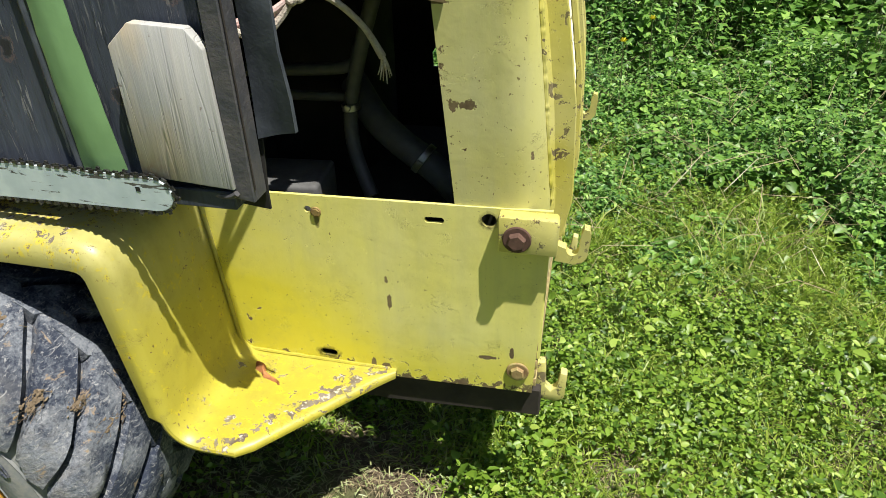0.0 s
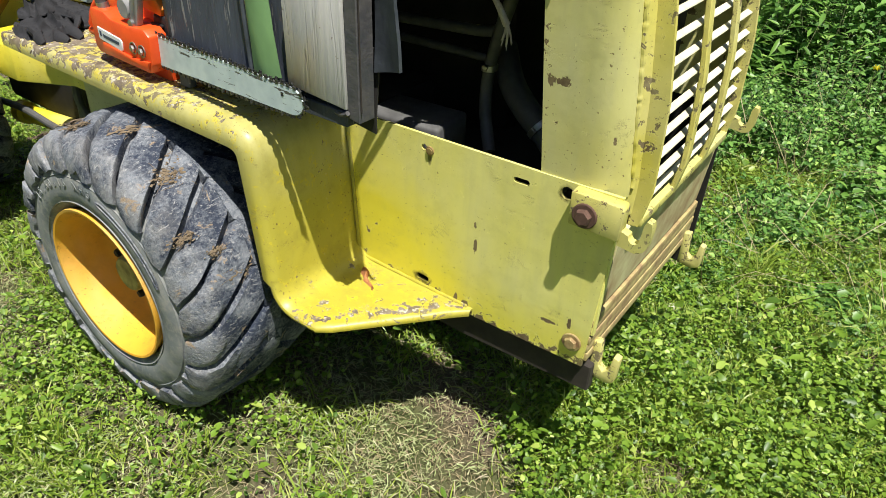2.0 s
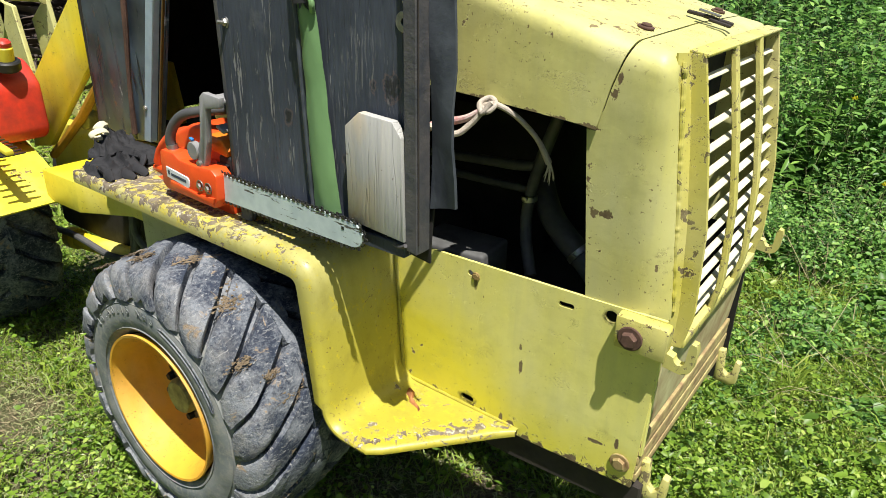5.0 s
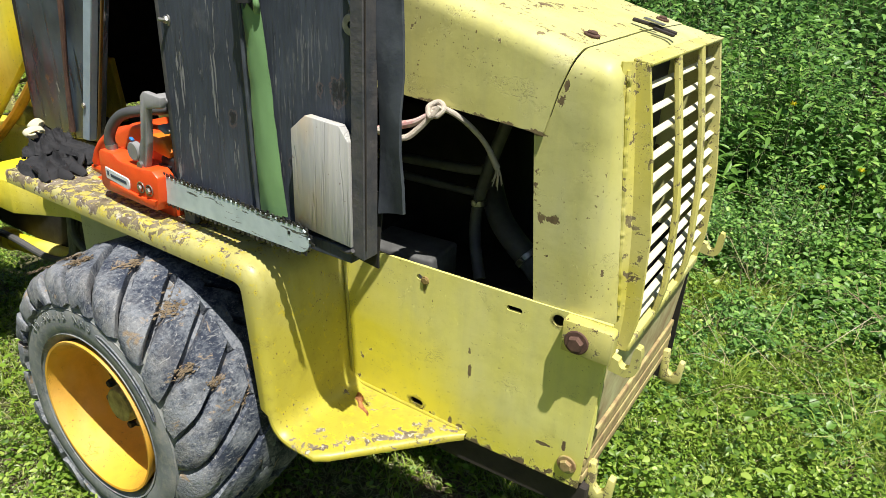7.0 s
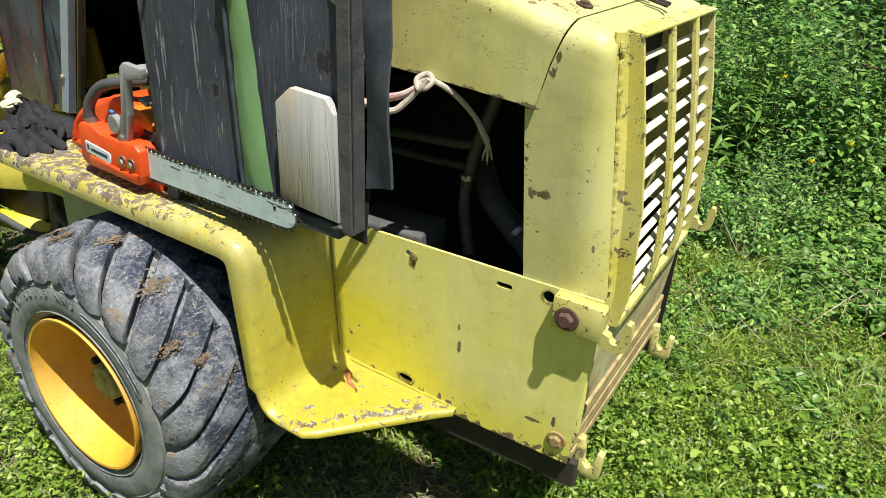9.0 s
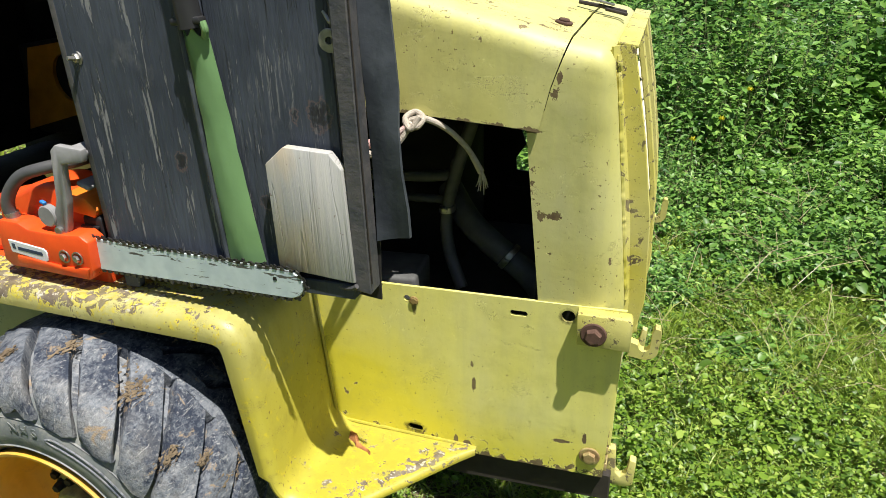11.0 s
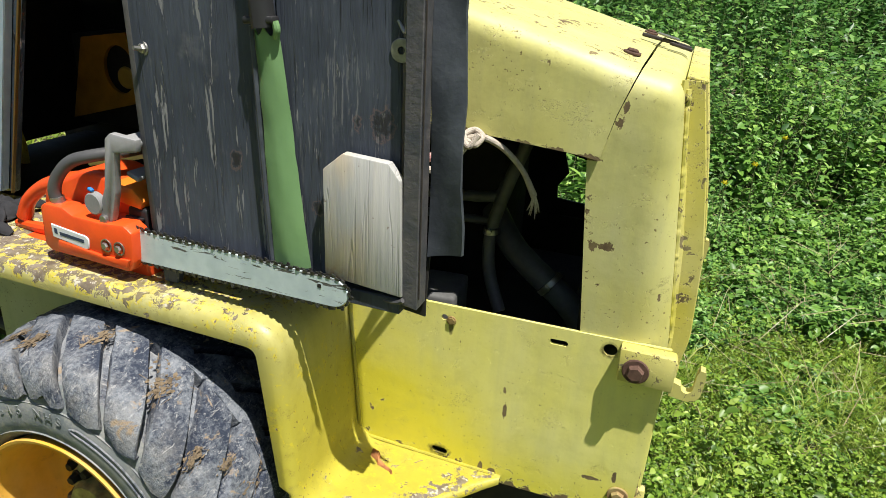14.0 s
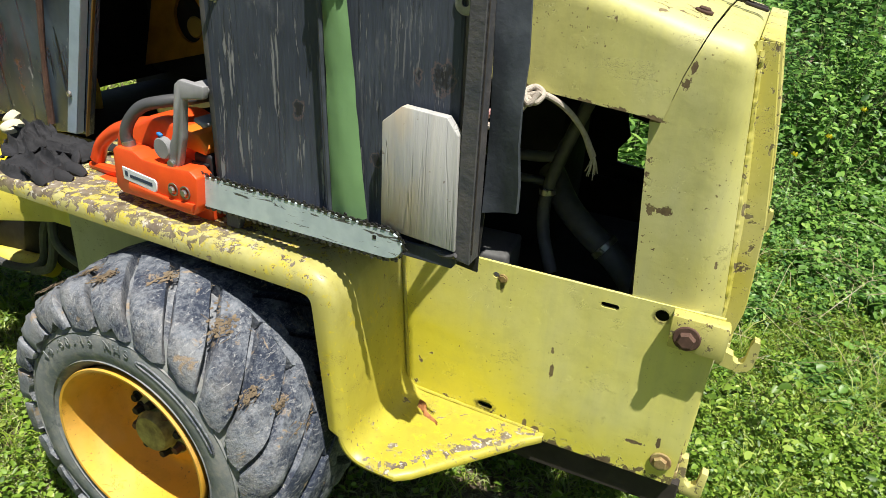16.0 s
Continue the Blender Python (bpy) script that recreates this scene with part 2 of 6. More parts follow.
def tube(bm, pts, r, n=10, smooth=6, flat=1.0, ends=True):
    """A round bar along the points; r may be one number or one a point."""
    line = curve_pts(pts, smooth) if smooth > 1 else [Vector(p) for p in pts]
    rs = np.interp(np.linspace(0, 1, len(line)), np.linspace(0, 1, len(pts)), r if isinstance(r, (list, tuple)) else [r] * len(pts))
    up, rings = None, []
    for i, p in enumerate(line):
        d = (line[min(i + 1, len(line) - 1)] - line[max(i - 1, 0)]).normalized()
        if up is None:
            up = d.orthogonal().normalized()
        up = (up - d * up.dot(d)).normalized()
        side = d.cross(up)
        rings.append([bm.verts.new(p + float(rs[i]) * (math.cos(k * math.tau / n) * up + flat * math.sin(k * math.tau / n) * side)) for k in range(n)])
    for a, b in zip(rings, rings[1:]):
        for k in range(n):
            bm.faces.new((a[k], a[(k + 1) % n], b[(k + 1) % n], b[k]))
    if ends:
        bm.faces.new(rings[0][::-1])
        bm.faces.new(rings[-1])
    return bm


def lathe(bm, prof, m, n=48, close=False, caps=True):
    """A profile of (radius, height) turned about the local z axis."""
    rings = [[bm.verts.new(m @ Vector((r * math.cos(k * math.tau / n), r * math.sin(k * math.tau / n), h))) for k in range(n)] for r, h in prof]
    for a, b in zip(rings, rings[1:] + ([rings[0]] if close else [])):
        for k in range(n):
            bm.faces.new((a[k], a[(k + 1) % n], b[(k + 1) % n], b[k]))
    if not close and caps:
        for ring in (rings[0], rings[-1]):
            bm.faces.new(ring)
    bmesh.ops.recalc_face_normals(bm, faces=bm.faces[:])
    return bm


def disc_m(c, axis):
    """A matrix that lays the local z axis along axis at c."""
    return Matrix.Translation(c) @ Vector(axis).to_track_quat("Z", "Y").to_matrix().to_4x4()


def cyl(bm, c, axis, r, h, n=20, bev=0.15):
    b = min(r, h) * bev
    return lathe(bm, [(r - b, -h / 2), (r, -h / 2 + b), (r, h / 2 - b), (r - b, h / 2)], disc_m(c, axis), n)


def hexbolt(bm, c, axis, r, h, washer=0.0, seed=0):
    """A bolt head: six-sided, chamfered, on a washer."""
    if washer:
        lathe(bm, [(washer * 0.96, 0), (washer, 0.001), (washer, 0.003), (washer * 0.92, 0.0045)], disc_m(c, axis), 28)
    lathe(bm, [(r, 0.004), (r, h * 0.75), (r * 0.82, h)], disc_m(c, axis) @ pose(0, 0, 0, 0, 0, 17 * seed), 6)
    return bm


def B():
    return bmesh.new()


def sheet(name, rows, material, parent, label="", thick=0.004, closed=False):
    """A thin plate through a grid of points, with thickness."""
    bm = B()
    g = [[bm.verts.new(p) for p in row] for row in rows]
    for a, b in zip(g, g[1:]):
        for i in range(len(a) - 1):
            bm.faces.new((a[i], a[i + 1], b[i + 1], b[i]))
    bmesh.ops.recalc_face_normals(bm, faces=bm.faces[:])
    bmesh.ops.solidify(bm, geom=bm.faces[:], thickness=thick)
    return part(name, bm, material, parent, label)


def corner(line, r, n=8):
    """A line of (x, z) with its inner corners rounded."""
    out = [line[0]]
    for i in range(1, len(line) - 1):
        a, b, c = (Vector(p) for p in line[i - 1 : i + 2])
        rr = r[i - 1]
        p, q = b + (a - b).normalized() * rr, b + (c - b).normalized() * rr
        for k in range(n + 1):
            t = k / n
            out.append(tuple((1 - t) ** 2 * p + 2 * t * (1 - t) * b + t * t * q))
    return out + [line[-1]]


GROUND = -0.03

# ---- the machine ----
tractor = thing("articulated_tractor", "faded yellow articulated tractor with flaking paint, standing on grass", "tractor")

# side panel below the engine opening, with holes cut through
def plate_with_holes(outline, holes, y, thick):
    """A plate in the x-z plane with openings through it."""
    bm = B()
    edges = []
    for loop in [outline, *holes]:
        vs = [bm.verts.new((px, y, pz)) for px, pz in loop]
        edges += [bm.edges.new((vs[i], vs[(i + 1) % len(vs)])) for i in range(len(vs))]
    bmesh.ops.triangle_fill(bm, edges=edges, use_beauty=True)
    bmesh.ops.recalc_face_normals(bm, faces=bm.faces[:])
    if bm.faces[:][0].normal.y > 0:
        bmesh.ops.reverse_faces(bm, faces=bm.faces[:])
    r = bmesh.ops.extrude_face_region(bm, geom=bm.faces[:])
    moved(bm, [v for v in r["geom"] if isinstance(v, bmesh.types.BMVert)], Matrix.Translation((0, thick, 0)))
    bmesh.ops.recalc_face_normals(bm, faces=bm.faces[:])
    return bm


def oval(cx, cz, w, h, n=16, tilt=0.0):
    """A slot with round ends."""
    r = h / 2
    out = []
    for k in range(n):
        a = k * math.tau / n
        u, v = r * math.cos(a) + (w / 2 - r) * (1 if math.cos(a) > 0 else -1), r * math.sin(a)
        out.append((cx + u * math.cos(tilt) - v * math.sin(tilt), cz + u * math.sin(tilt) + v * math.cos(tilt)))
    return out


bm = plate_with_holes([(-0.235, 0.372), (0.13, 0.373), (0.415, 0.375), (0.418, 0.45), (0.432, 0.74), (0.432, 0.785), (0.25, 0.782), (-0.235, 0.777)],
                      [oval(0.225, 0.750, 0.036, 0.012), oval(0.323, 0.758, 0.027, 0.0265), oval(-0.006, 0.417, 0.036, 0.016, 16, -0.06), oval(-0.012, 0.751, 0.014, 0.0135)], 0.0, 0.007)
part("side_panel", bm, M_PANEL, tractor, "faded yellow steel side panel with chipped paint")

# fender: top, bend, leg, bend, foot, as one folded sheet with a rolled outer lip
prof = corner([(-1.17, 0.815), (-0.235, 0.805), (-0.203, 0.402), (0.138, 0.394)], [0.075, 0.055], 10)
prof = prof[:-1] + [(prof[-2][0] + (prof[-1][0] - prof[-2][0]) * k / 10, prof[-2][1] + (prof[-1][1] - prof[-2][1]) * k / 10) for k in range(1, 11)]
rows = []
for i, (x, z) in enumerate(prof):
    a, b = Vector(prof[max(i - 1, 0)]), Vector(prof[min(i + 1, len(prof) - 1)])
    d = (b - a).normalized()
    nx, nz = d.y, -d.x
    out = -0.275
    if x > -0.09 and z < 0.5:
        out = min(-0.012, -0.275 + 0.275 * (x + 0.08) / 0.225)
    far = max(0.0, min(1.0, (-0.35 - x) / 0.5))
    roll = min(0.03 - 0.024 * far, 0.4 * abs(out))
    lip = 0.034 - 0.010 * far if z > 0.45 else 0.016
    lip *= 0.75 if z < 0.6 else 1.0
    inner = 0.05 if x < -0.3 else 0.0045
    row = [(x, inner + (out + roll - inner) * u / 4, z) for u in range(4)]
    for k in range(5):
        w = k / 4 * math.pi / 2
        row.append((x + nx * lip * (1 - math.cos(w)), out + roll - roll * math.sin(w), z + nz * lip * (1 - math.cos(w))))
    row.append((x + nx * lip * 1.4, out + 0.001, z + nz * lip * 1.4))
    rows.append(row)
sheet("fender", rows, M_FENDER, tractor, "bent yellow fender with rolled lip and worn top", 0.005)
# extra near-black sheet below the fender, added to deepen the wheel well's shade
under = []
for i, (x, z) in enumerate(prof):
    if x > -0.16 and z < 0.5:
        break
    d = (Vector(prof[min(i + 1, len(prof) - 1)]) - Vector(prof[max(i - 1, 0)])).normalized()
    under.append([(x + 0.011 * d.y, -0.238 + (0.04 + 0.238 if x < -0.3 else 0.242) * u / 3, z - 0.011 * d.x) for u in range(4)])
sheet("fender_shade_sheet", under, M_DIRTY_SHADE, tractor, "near-black sheet added under the fender to deepen its shade", 0.003)
bm = B()
line = [(-0.226 + 0.026 * k / 24 + 0.0012 * noise.noise(Vector((k * 0.7, 0, 0))), -0.003, 0.745 - 0.335 * k / 24) for k in range(25)]
line += [(-0.196 + 0.32 * k / 16, -0.003, 0.404 - 0.010 * k / 16 + 0.0015 * noise.noise(Vector((0, k * 0.9, 0)))) for k in range(17)]
tube(bm, line, [0.0045 + 0.0012 * noise.noise(Vector((0, 0, k * 1.3))) for k in range(len(line))], 8, 2)
part("fender_weld", bm, M_FENDER, tractor, "painted weld between fender and side panel")

# wheels
AXLE = (-0.650, 0.337)


def wheel(x, z, y_out, y_in, R, yaw, phase):
    """Wide farm tyre with slanted lugs on a deep dished rim, face towards -y."""
    w = Matrix.Translation((x, 0, z)) @ pose(0, 0, 0, 0, 0, yaw)
    hub = new("wheel")
    hub.parent = tractor
    tagged(hub, "wide lugged tyre on an orange-yellow dished rim")
    ax = w @ pose(0, 0, 0, 90, 0, 0)      # local z runs to -y, the outside
    c, h = -(y_in + y_out) / 2, (y_in - y_out) / 2
    tyre = B()
    prof = [(0.196, h - 0.040), (0.203, h - 0.018), (0.222, h - 0.004), (0.248, h), (0.275, h - 0.004), (0.300, h - 0.014), (0.325, h - 0.032), (0.344, h - 0.060), (0.357, h - 0.105), (0.364, 0)]
    full = prof + [(r, -d) for r, d in prof[-2::-1]]
    rings = [(r, c + d) for r, d in full]
    lathe(tyre, rings, ax, 96, True)
    for v in tyre.verts:                  # a worn, slightly uneven casing
        p = ax.inverted() @ v.co
        v.co += (ax.to_3x3() @ Vector((0, 0, 1))) * 0.003 * noise.noise(p * 14)
    for r0 in (0.222, 0.286):             # moulded rings on the sidewall
        lathe(tyre, [(r0 - 0.002, c + h - 0.010), (r0, c + h - (0.001 if r0 < 0.25 else 0.006)), (r0 + 0.002, c + h - 0.011)], ax, 96, False, False)
    n, kinds = 22, 5
    shapes = {}
    for side in (1, -1):
        for kind in range(kinds):
            lug = B()
            g = []
            cols = 15
            foot = 0.016 * noise.noise(Vector((kind * 2.7, side, 0)))
            for u in range(cols):
                f = u / (cols - 1)
                if f < 0.34:                # round the shoulder, from low on the sidewall
                    q = f / 0.34
                    r = R - 0.090 + foot + (0.078 - foot) * math.sin(q * math.pi / 2) ** 0.85
                    d = h - 0.003 - 0.055 * (1 - math.cos(q * math.pi / 2)) ** 0.9
                else:
                    q = (f - 0.34) / 0.66
                    d, r = (h - 0.058) * (1 - q) - 0.020 * q, R - 0.012 + 0.012 * math.sin(q * math.pi / 2)
                sweep = 0.50 * f
                half = math.tau / n * (0.42 - 0.05 * f)
                row = []
                for v, lift in ((-1.07, -0.034), (-1.0, -0.004), (-0.94, 0.0), (-0.45, 0.001), (0, 0.001), (0.45, 0.001), (0.94, 0.0), (1.0, -0.004), (1.07, -0.034)):
                    p = Vector((kind * 7.7 + side, f * 5, v * 2.2))
                    jig = 0.005 * noise.noise(p) + 0.004 * noise.noise(p * 3.1)
                    ang = sweep + half * v * (1 + 0.10 * noise.noise(Vector((f * 5, kind * 3.1, side + v))))
                    rr, dd = r + (0.022 * noise.noise(Vector((kind * 5.3, v * 2.6, side))) if u == 0 else 0) + lift * (0.25 + 0.75 * min(1.0, f / 0.3)) + jig, d + 0.5 * jig
                    if f < 0.34:
                        dd += lift * (0.40 - 0.40 * f / 0.34)
                    row.append(lug.verts.new((rr * math.cos(ang), rr * math.sin(ang), c + side * dd)))
                g.append(row)
            for p, q in zip(g, g[1:]):
                for j in range(8):
                    lug.faces.new((p[j], p[j + 1], q[j + 1], q[j]))
            low = [lug.verts.new((v.co.x * 0.985, v.co.y * 0.985, v.co.z - side * 0.014)) for v in g[0]]
            for j in range(8):
                lug.faces.new((g[0][j], g[0][j + 1], low[j + 1], low[j]))
            lug.faces.new(g[-1])
            bmesh.ops.recalc_face_normals(lug, faces=lug.faces[:])
            ob = part("lug", lug, M_TYRE, hub, "", 50)
            shapes[side, kind] = ob.data
            bpy.data.objects.remove(ob)
        for i in range(n):
            ob = new("lug", shapes[side, (i * 7 + i // 3) % kinds])
            ob.parent = hub
            ob.matrix_basis = ax @ pose(0, 0, 0, 0, 0, math.degrees((i + (0.5 if side < 0 else 0)) * math.tau / n + phase))
    bmesh.ops.recalc_face_normals(tyre, faces=tyre.faces[:])
    body = part("tyre", tyre, M_SIDEWALL, hub, "mud-caked black rubber tyre", 40).data
    body.materials.append(M_TYRE)
    back = w.inverted()
    for face in body.polygons:
        at = back @ face.center
        face.material_index = int(math.hypot(at.x, at.z) > R - 0.075)
    o = c + h
    rim = B()
    lathe(rim, [(0.192, o - 0.045), (0.199, o - 0.012), (0.203, o - 0.005), (0.202, o + 0.001), (0.196, o), (0.187, o - 0.018), (0.184, o - 0.032), (0.179, o - 0.045),
                (0.176, o - 0.085), (0.168, o - 0.110), (0.160, o - 0.132), (0.146, o - 0.142), (0.128, o - 0.138), (0.120, o - 0.128), (0.060, o - 0.126), (0.0005, o - 0.126)], ax, 72, False, False)
    part("rim", rim, M_RIM, hub, "deep dished rim with scratched orange-yellow paint", 50)
    cap = B()
    lathe(cap, [(0.078, o - 0.127), (0.078, o - 0.099), (0.068, o - 0.094), (0.050, o - 0.092), (0.048, o - 0.070), (0.043, o - 0.062), (0.026, o - 0.063), (0.0005, o - 0.066)], ax, 32, False, False)
    cap = part("hub_cap", cap, M_HUB, hub, "dirty yellow-green wheel hub")
    for i in range(8):
        nut = B()
        a = i * math.tau / 8 + 0.2
        hexbolt(nut, ax @ Vector((0.063 * math.cos(a), 0.063 * math.sin(a), o - 0.096)), ax.to_3x3() @ Vector((0, 0, 1)), 0.011, 0.022, 0.014, i)
        part("wheel_nut", nut, M_RUST if i % 3 == 1 else M_DIRTY_SHADE, cap)
    for i in range(5):
        slot = B()
        a = i * math.tau / 5 + 0.4
        hexbolt(slot, ax @ Vector((0.103 * math.cos(a), 0.103 * math.sin(a), o - 0.127)), ax.to_3x3() @ Vector((0, 0, 1)), 0.011, 0.014, 0.015, i)
        part("rim_stud", slot, M_DIRTY_SHADE, hub)
    return hub


def rubber():
    m = Nodes("dusty tyre rubber", 0.8)
    outer = m.ramp(m.axis(2), 0.35, 0.405)      # the scuffed ends of the lugs
    shift = m.t.nodes.new("ShaderNodeVectorMath")
    shift.operation = "ADD"
    m.t.links.new(m.pos, shift.inputs[0])
    m.t.links.new(m.math("MULTIPLY", m.random(False), 9.0), shift.inputs[1])
    m.pos = shift.outputs[0]
    dust = m.math("ADD", m.math("MULTIPLY", m.noise(9, 5, 0.65), 0.55), m.math("MULTIPLY", m.noise(120, 6, 0.8), 0.45))
    dust = m.math("ADD", dust, m.math("MULTIPLY", outer, 0.035))
    col = m.mix(m.ramp(dust, 0.45, 0.59), (0.013, 0.021, 0.042), (0.185, 0.20, 0.225))
    col = m.mix(m.math("MULTIPLY", outer, m.ramp(m.noise(26, 5, 0.7), 0.42, 0.62, 0.0, 0.45)), col, (0.25, 0.24, 0.225))
    scrape = m.noise(70, 5, 0.75, m.scaled(0.5, 2.2, 1.0), 0.8)
    col = m.mix(m.ramp(scrape, 0.56, 0.64, 0.0, 0.7), col, (0.36, 0.355, 0.35))
    mud = m.noise(13, 5, 0.7, warp=0.6)
    col = m.mix(m.ramp(mud, 0.600, 0.64, 0.0, 0.9), col, (0.27, 0.20, 0.13))
    m.set(color=col)
    m.bump(m.math("ADD", dust, m.noise(150, 3)), 0.6, 0.004)
    return m.mat


def sidewall():
    m = Nodes("blue-grey sidewall rubber", 0.75)
    col = m.mix(m.ramp(m.noise(7, 4, 0.6), 0.38, 0.62), (0.115, 0.135, 0.145), (0.20, 0.21, 0.21))
    col = m.mix(m.ramp(m.noise(46, 6, 0.75), 0.48, 0.66, 0.0, 0.7), col, (0.30, 0.285, 0.25))
    col = m.mix(m.ramp(m.noise(22, 5, 0.7, warp=0.8), 0.63, 0.70, 0.0, 0.6), col, (0.055, 0.065, 0.075))
    m.set(color=col)
    m.bump(m.math("ADD", m.noise(60, 5, 0.7), m.noise(9, 3)), 0.45, 0.003)
    return m.mat


M_TYRE = rubber()
M_SIDEWALL = sidewall()
M_HUB = plain("hub paint under grime", (0.46, 0.42, 0.14), 0.7, 0.0, 0.6, 30, 0.5, second=(0.09, 0.07, 0.035))
wheel(AXLE[0], AXLE[1], -0.43, -0.05, 0.39, 0, 0.1)
wheel(-2.21, AXLE[1], -0.36, 0.02, 0.39, -10, 0.2)
wheel(AXLE[0], AXLE[1], 0.69, 1.07, 0.39, 0, 0.3)

# moulded badge outline on the near sidewall
bm = B()
loop = [(0.272, radians(a)) for a in range(72, 24, -4)] + [(0.2655, radians(23))] + [(0.259, radians(a)) for a in range(24, 73, 4)] + [(0.2655, radians(75.5)), (0.272, radians(72))]
tube(bm, [(AXLE[0] + r * math.cos(a), -0.4295, AXLE[1] + r * math.sin(a)) for r, a in loop], 0.002, 6, 2, 1.0, False)
part("tyre_badge", bm, M_TYRE, tractor)

# mud and torn grass caught in the tread
M_MUD = plain("dried mud and straw", (0.22, 0.165, 0.105), 0.95, 0.0, 0.5, 60, 0.9, 0.006, (0.12, 0.088, 0.055))
for a, yy, sz in ((100, -0.36, 0.026), (84, -0.30, 0.028), (112, -0.33, 0.022), (58, -0.33, 0.030), (63, -0.27, 0.028), (38, -0.38, 0.020), (20, -0.30, 0.022), (92, -0.24, 0.022), (125, -0.38, 0.020), (48, -0.24, 0.022), (72, -0.24, 0.018), (30, -0.33, 0.016)):
    bm = B()
    for j in range(80):
        bit = bmesh.ops.create_icosphere(bm, subdivisions=1, radius=1.0)["verts"]
        for v in bit:
            v.co *= 1 + 0.5 * noise.noise(v.co * 1.9 + Vector((a, j * 3.1, 0)))
        size = random.uniform(0.05, 0.17)
        moved(bm, bit, Matrix.Translation((random.gauss(0, 0.38), random.gauss(0, 0.5), random.uniform(-0.35, 0.25))) @ pose(0, 0, 0, 0, 0, random.uniform(0, 180)) @ Matrix.Diagonal((size * random.uniform(0.6, 2.2), size, size * 0.9, 1)))
    for j in range(16):                     # straws pressed into it
        p = Vector((random.gauss(0, 0.5), random.gauss(0, 0.6), 0.12))
        d = Vector((random.uniform(-1, 1), random.uniform(-1, 1), random.uniform(-0.1, 0.2))).normalized() * random.uniform(0.25, 0.7)
        tube(bm, [p - d, p, p + d], 0.022, 4, 1)
    r0 = 0.384
    moved(bm, bm.verts[:], Matrix.Translation((AXLE[0] + r0 * math.cos(radians(a)), yy, AXLE[1] + r0 * math.sin(radians(a)))) @ pose(0, 0, 0, 0, 90 - a, 0) @ Matrix.Diagonal((sz * 0.75, sz * 1.3, sz * 0.42, 1)))
    part("mud_clump", bm, M_MUD, tractor, "dried mud clump on the tyre")["kind"] = "stuff"

# hood: a rear cover and a nose, both wrapped over from side to side
MID = 0.325


def wrap(z0, ztop, ysides, r, n=7):
    """A cross-section (y, z) from the near bottom edge over the top to the far bottom edge."""
    near = [(ysides, z0 + (ztop - r - z0) * k / 24) for k in range(24)]
    near += [(ysides + r - r * math.cos(k / n * math.pi / 2), ztop - r + r * math.sin(k / n * math.pi / 2)) for k in range(n + 1)]
    top = [(ysides + r + (MID - ysides - r) * k / 4, ztop + 0.006 * k / 4) for k in range(1, 5)]
    half = near + top
    return half + [(2 * MID - y, z) for y, z in half[-2::-1]]


def seam_x(z):
    return float(np.interp(z, [1.10, 1.203, 1.285], [0.2475, 0.272, 0.300]))


def nose_x(z):
    return float(np.interp(z, [0.78, 1.105, 1.128, 1.142, 1.203, 1.285], [0.262, 0.233, 0.231, 0.2578, 0.2730, 0.3011]))


rows = []
for k in range(13):
    x = -0.62 + (0.297 + 0.62) * k / 12
    ztop = 1.286 - 0.262 * (x - 0.275)
    zlow = 1.128 - 0.075 * (x - 0.245)
    row = []
    for y, z in wrap(zlow, ztop, -0.019, 0.04):
        lim = seam_x(z) - 0.0008
        row.append((min(x, lim) if k == 12 else x - 0.3 * max(0, 0.297 - lim) * max(0, k - 9) / 3, y, z))
    rows.append(row)
sheet("hood_cover", rows, M_HOOD, tractor, "faded yellow engine hood", 0.004)
rows = []
for k in range(13):
    f = [0, 0.15, 0.3, 0.45, 0.58, 0.68, 0.76, 0.83, 0.89, 0.94, 0.975, 0.995, 1.0][k]
    inset = 0.042 * (1 - math.sqrt(max(0, 1 - max(0, (f - 0.62) / 0.38) ** 2)))
    row = []
    for y, z in wrap(0.769, 1.282, -0.026, 0.045):
        xs, xe = nose_x(z), float(np.interp(z, [0.78, 1.25, 1.3], [0.424, 0.374, 0.370]))
        side = 1 if y < MID else -1
        y += side * (0.030 - 0.045 * max(0.0, min(0.4, z - 0.78)))
        x = xs + (xe - xs) * f
        zz = z - (x - 0.287) * 0.20 * max(0, (z - 1.0) / 0.285)
        up = max(0.0, min(1.0, (z - 1.20) / 0.08))
        row.append((x, y + side * inset * (1 - 0.5 * up), zz - inset * up * 0.5))
    rows.append(row)
sheet("hood_nose", rows, M_HOOD, tractor, "rounded yellow hood nose with a weathered edge", 0.004)

# grille
grille = new("grille")
grille.parent = tractor
tagged(grille, "flaking yellow grille with angled slats")
GY0, GY1 = 0.065, 0.60
Z_LINE = [0.70, 0.78, 0.95, 1.10, 1.262]
X_OUT = [0.448, 0.462, 0.455, 0.432, 0.400]
X_IN = [0.425, 0.428, 0.415, 0.395, 0.370]


def gx(z):
    return float(np.interp(z, Z_LINE, X_OUT))


zs = [0.70 + (1.262 - 0.70) * k / 24 for k in range(25)]
for y0, y1 in ((GY0, GY0 + 0.006), (GY1 - 0.006, GY1)):
    bm = B()
    prism(bm, [(gx(z), z) for z in zs] + [(float(np.interp(z, Z_LINE, X_IN)), z) for z in zs[::-1]], "y", y0, y1, 0.002, 1)
    part("frame_side", bm, M_GRILLE, grille)
bm = B()
box(bm, (0.387, MID + 0.008, 1.262), (0.036, GY1 - GY0, 0.006), (0, 8, 0), 0.002)
part("frame_top", bm, M_GRILLE, grille)
bm = B()
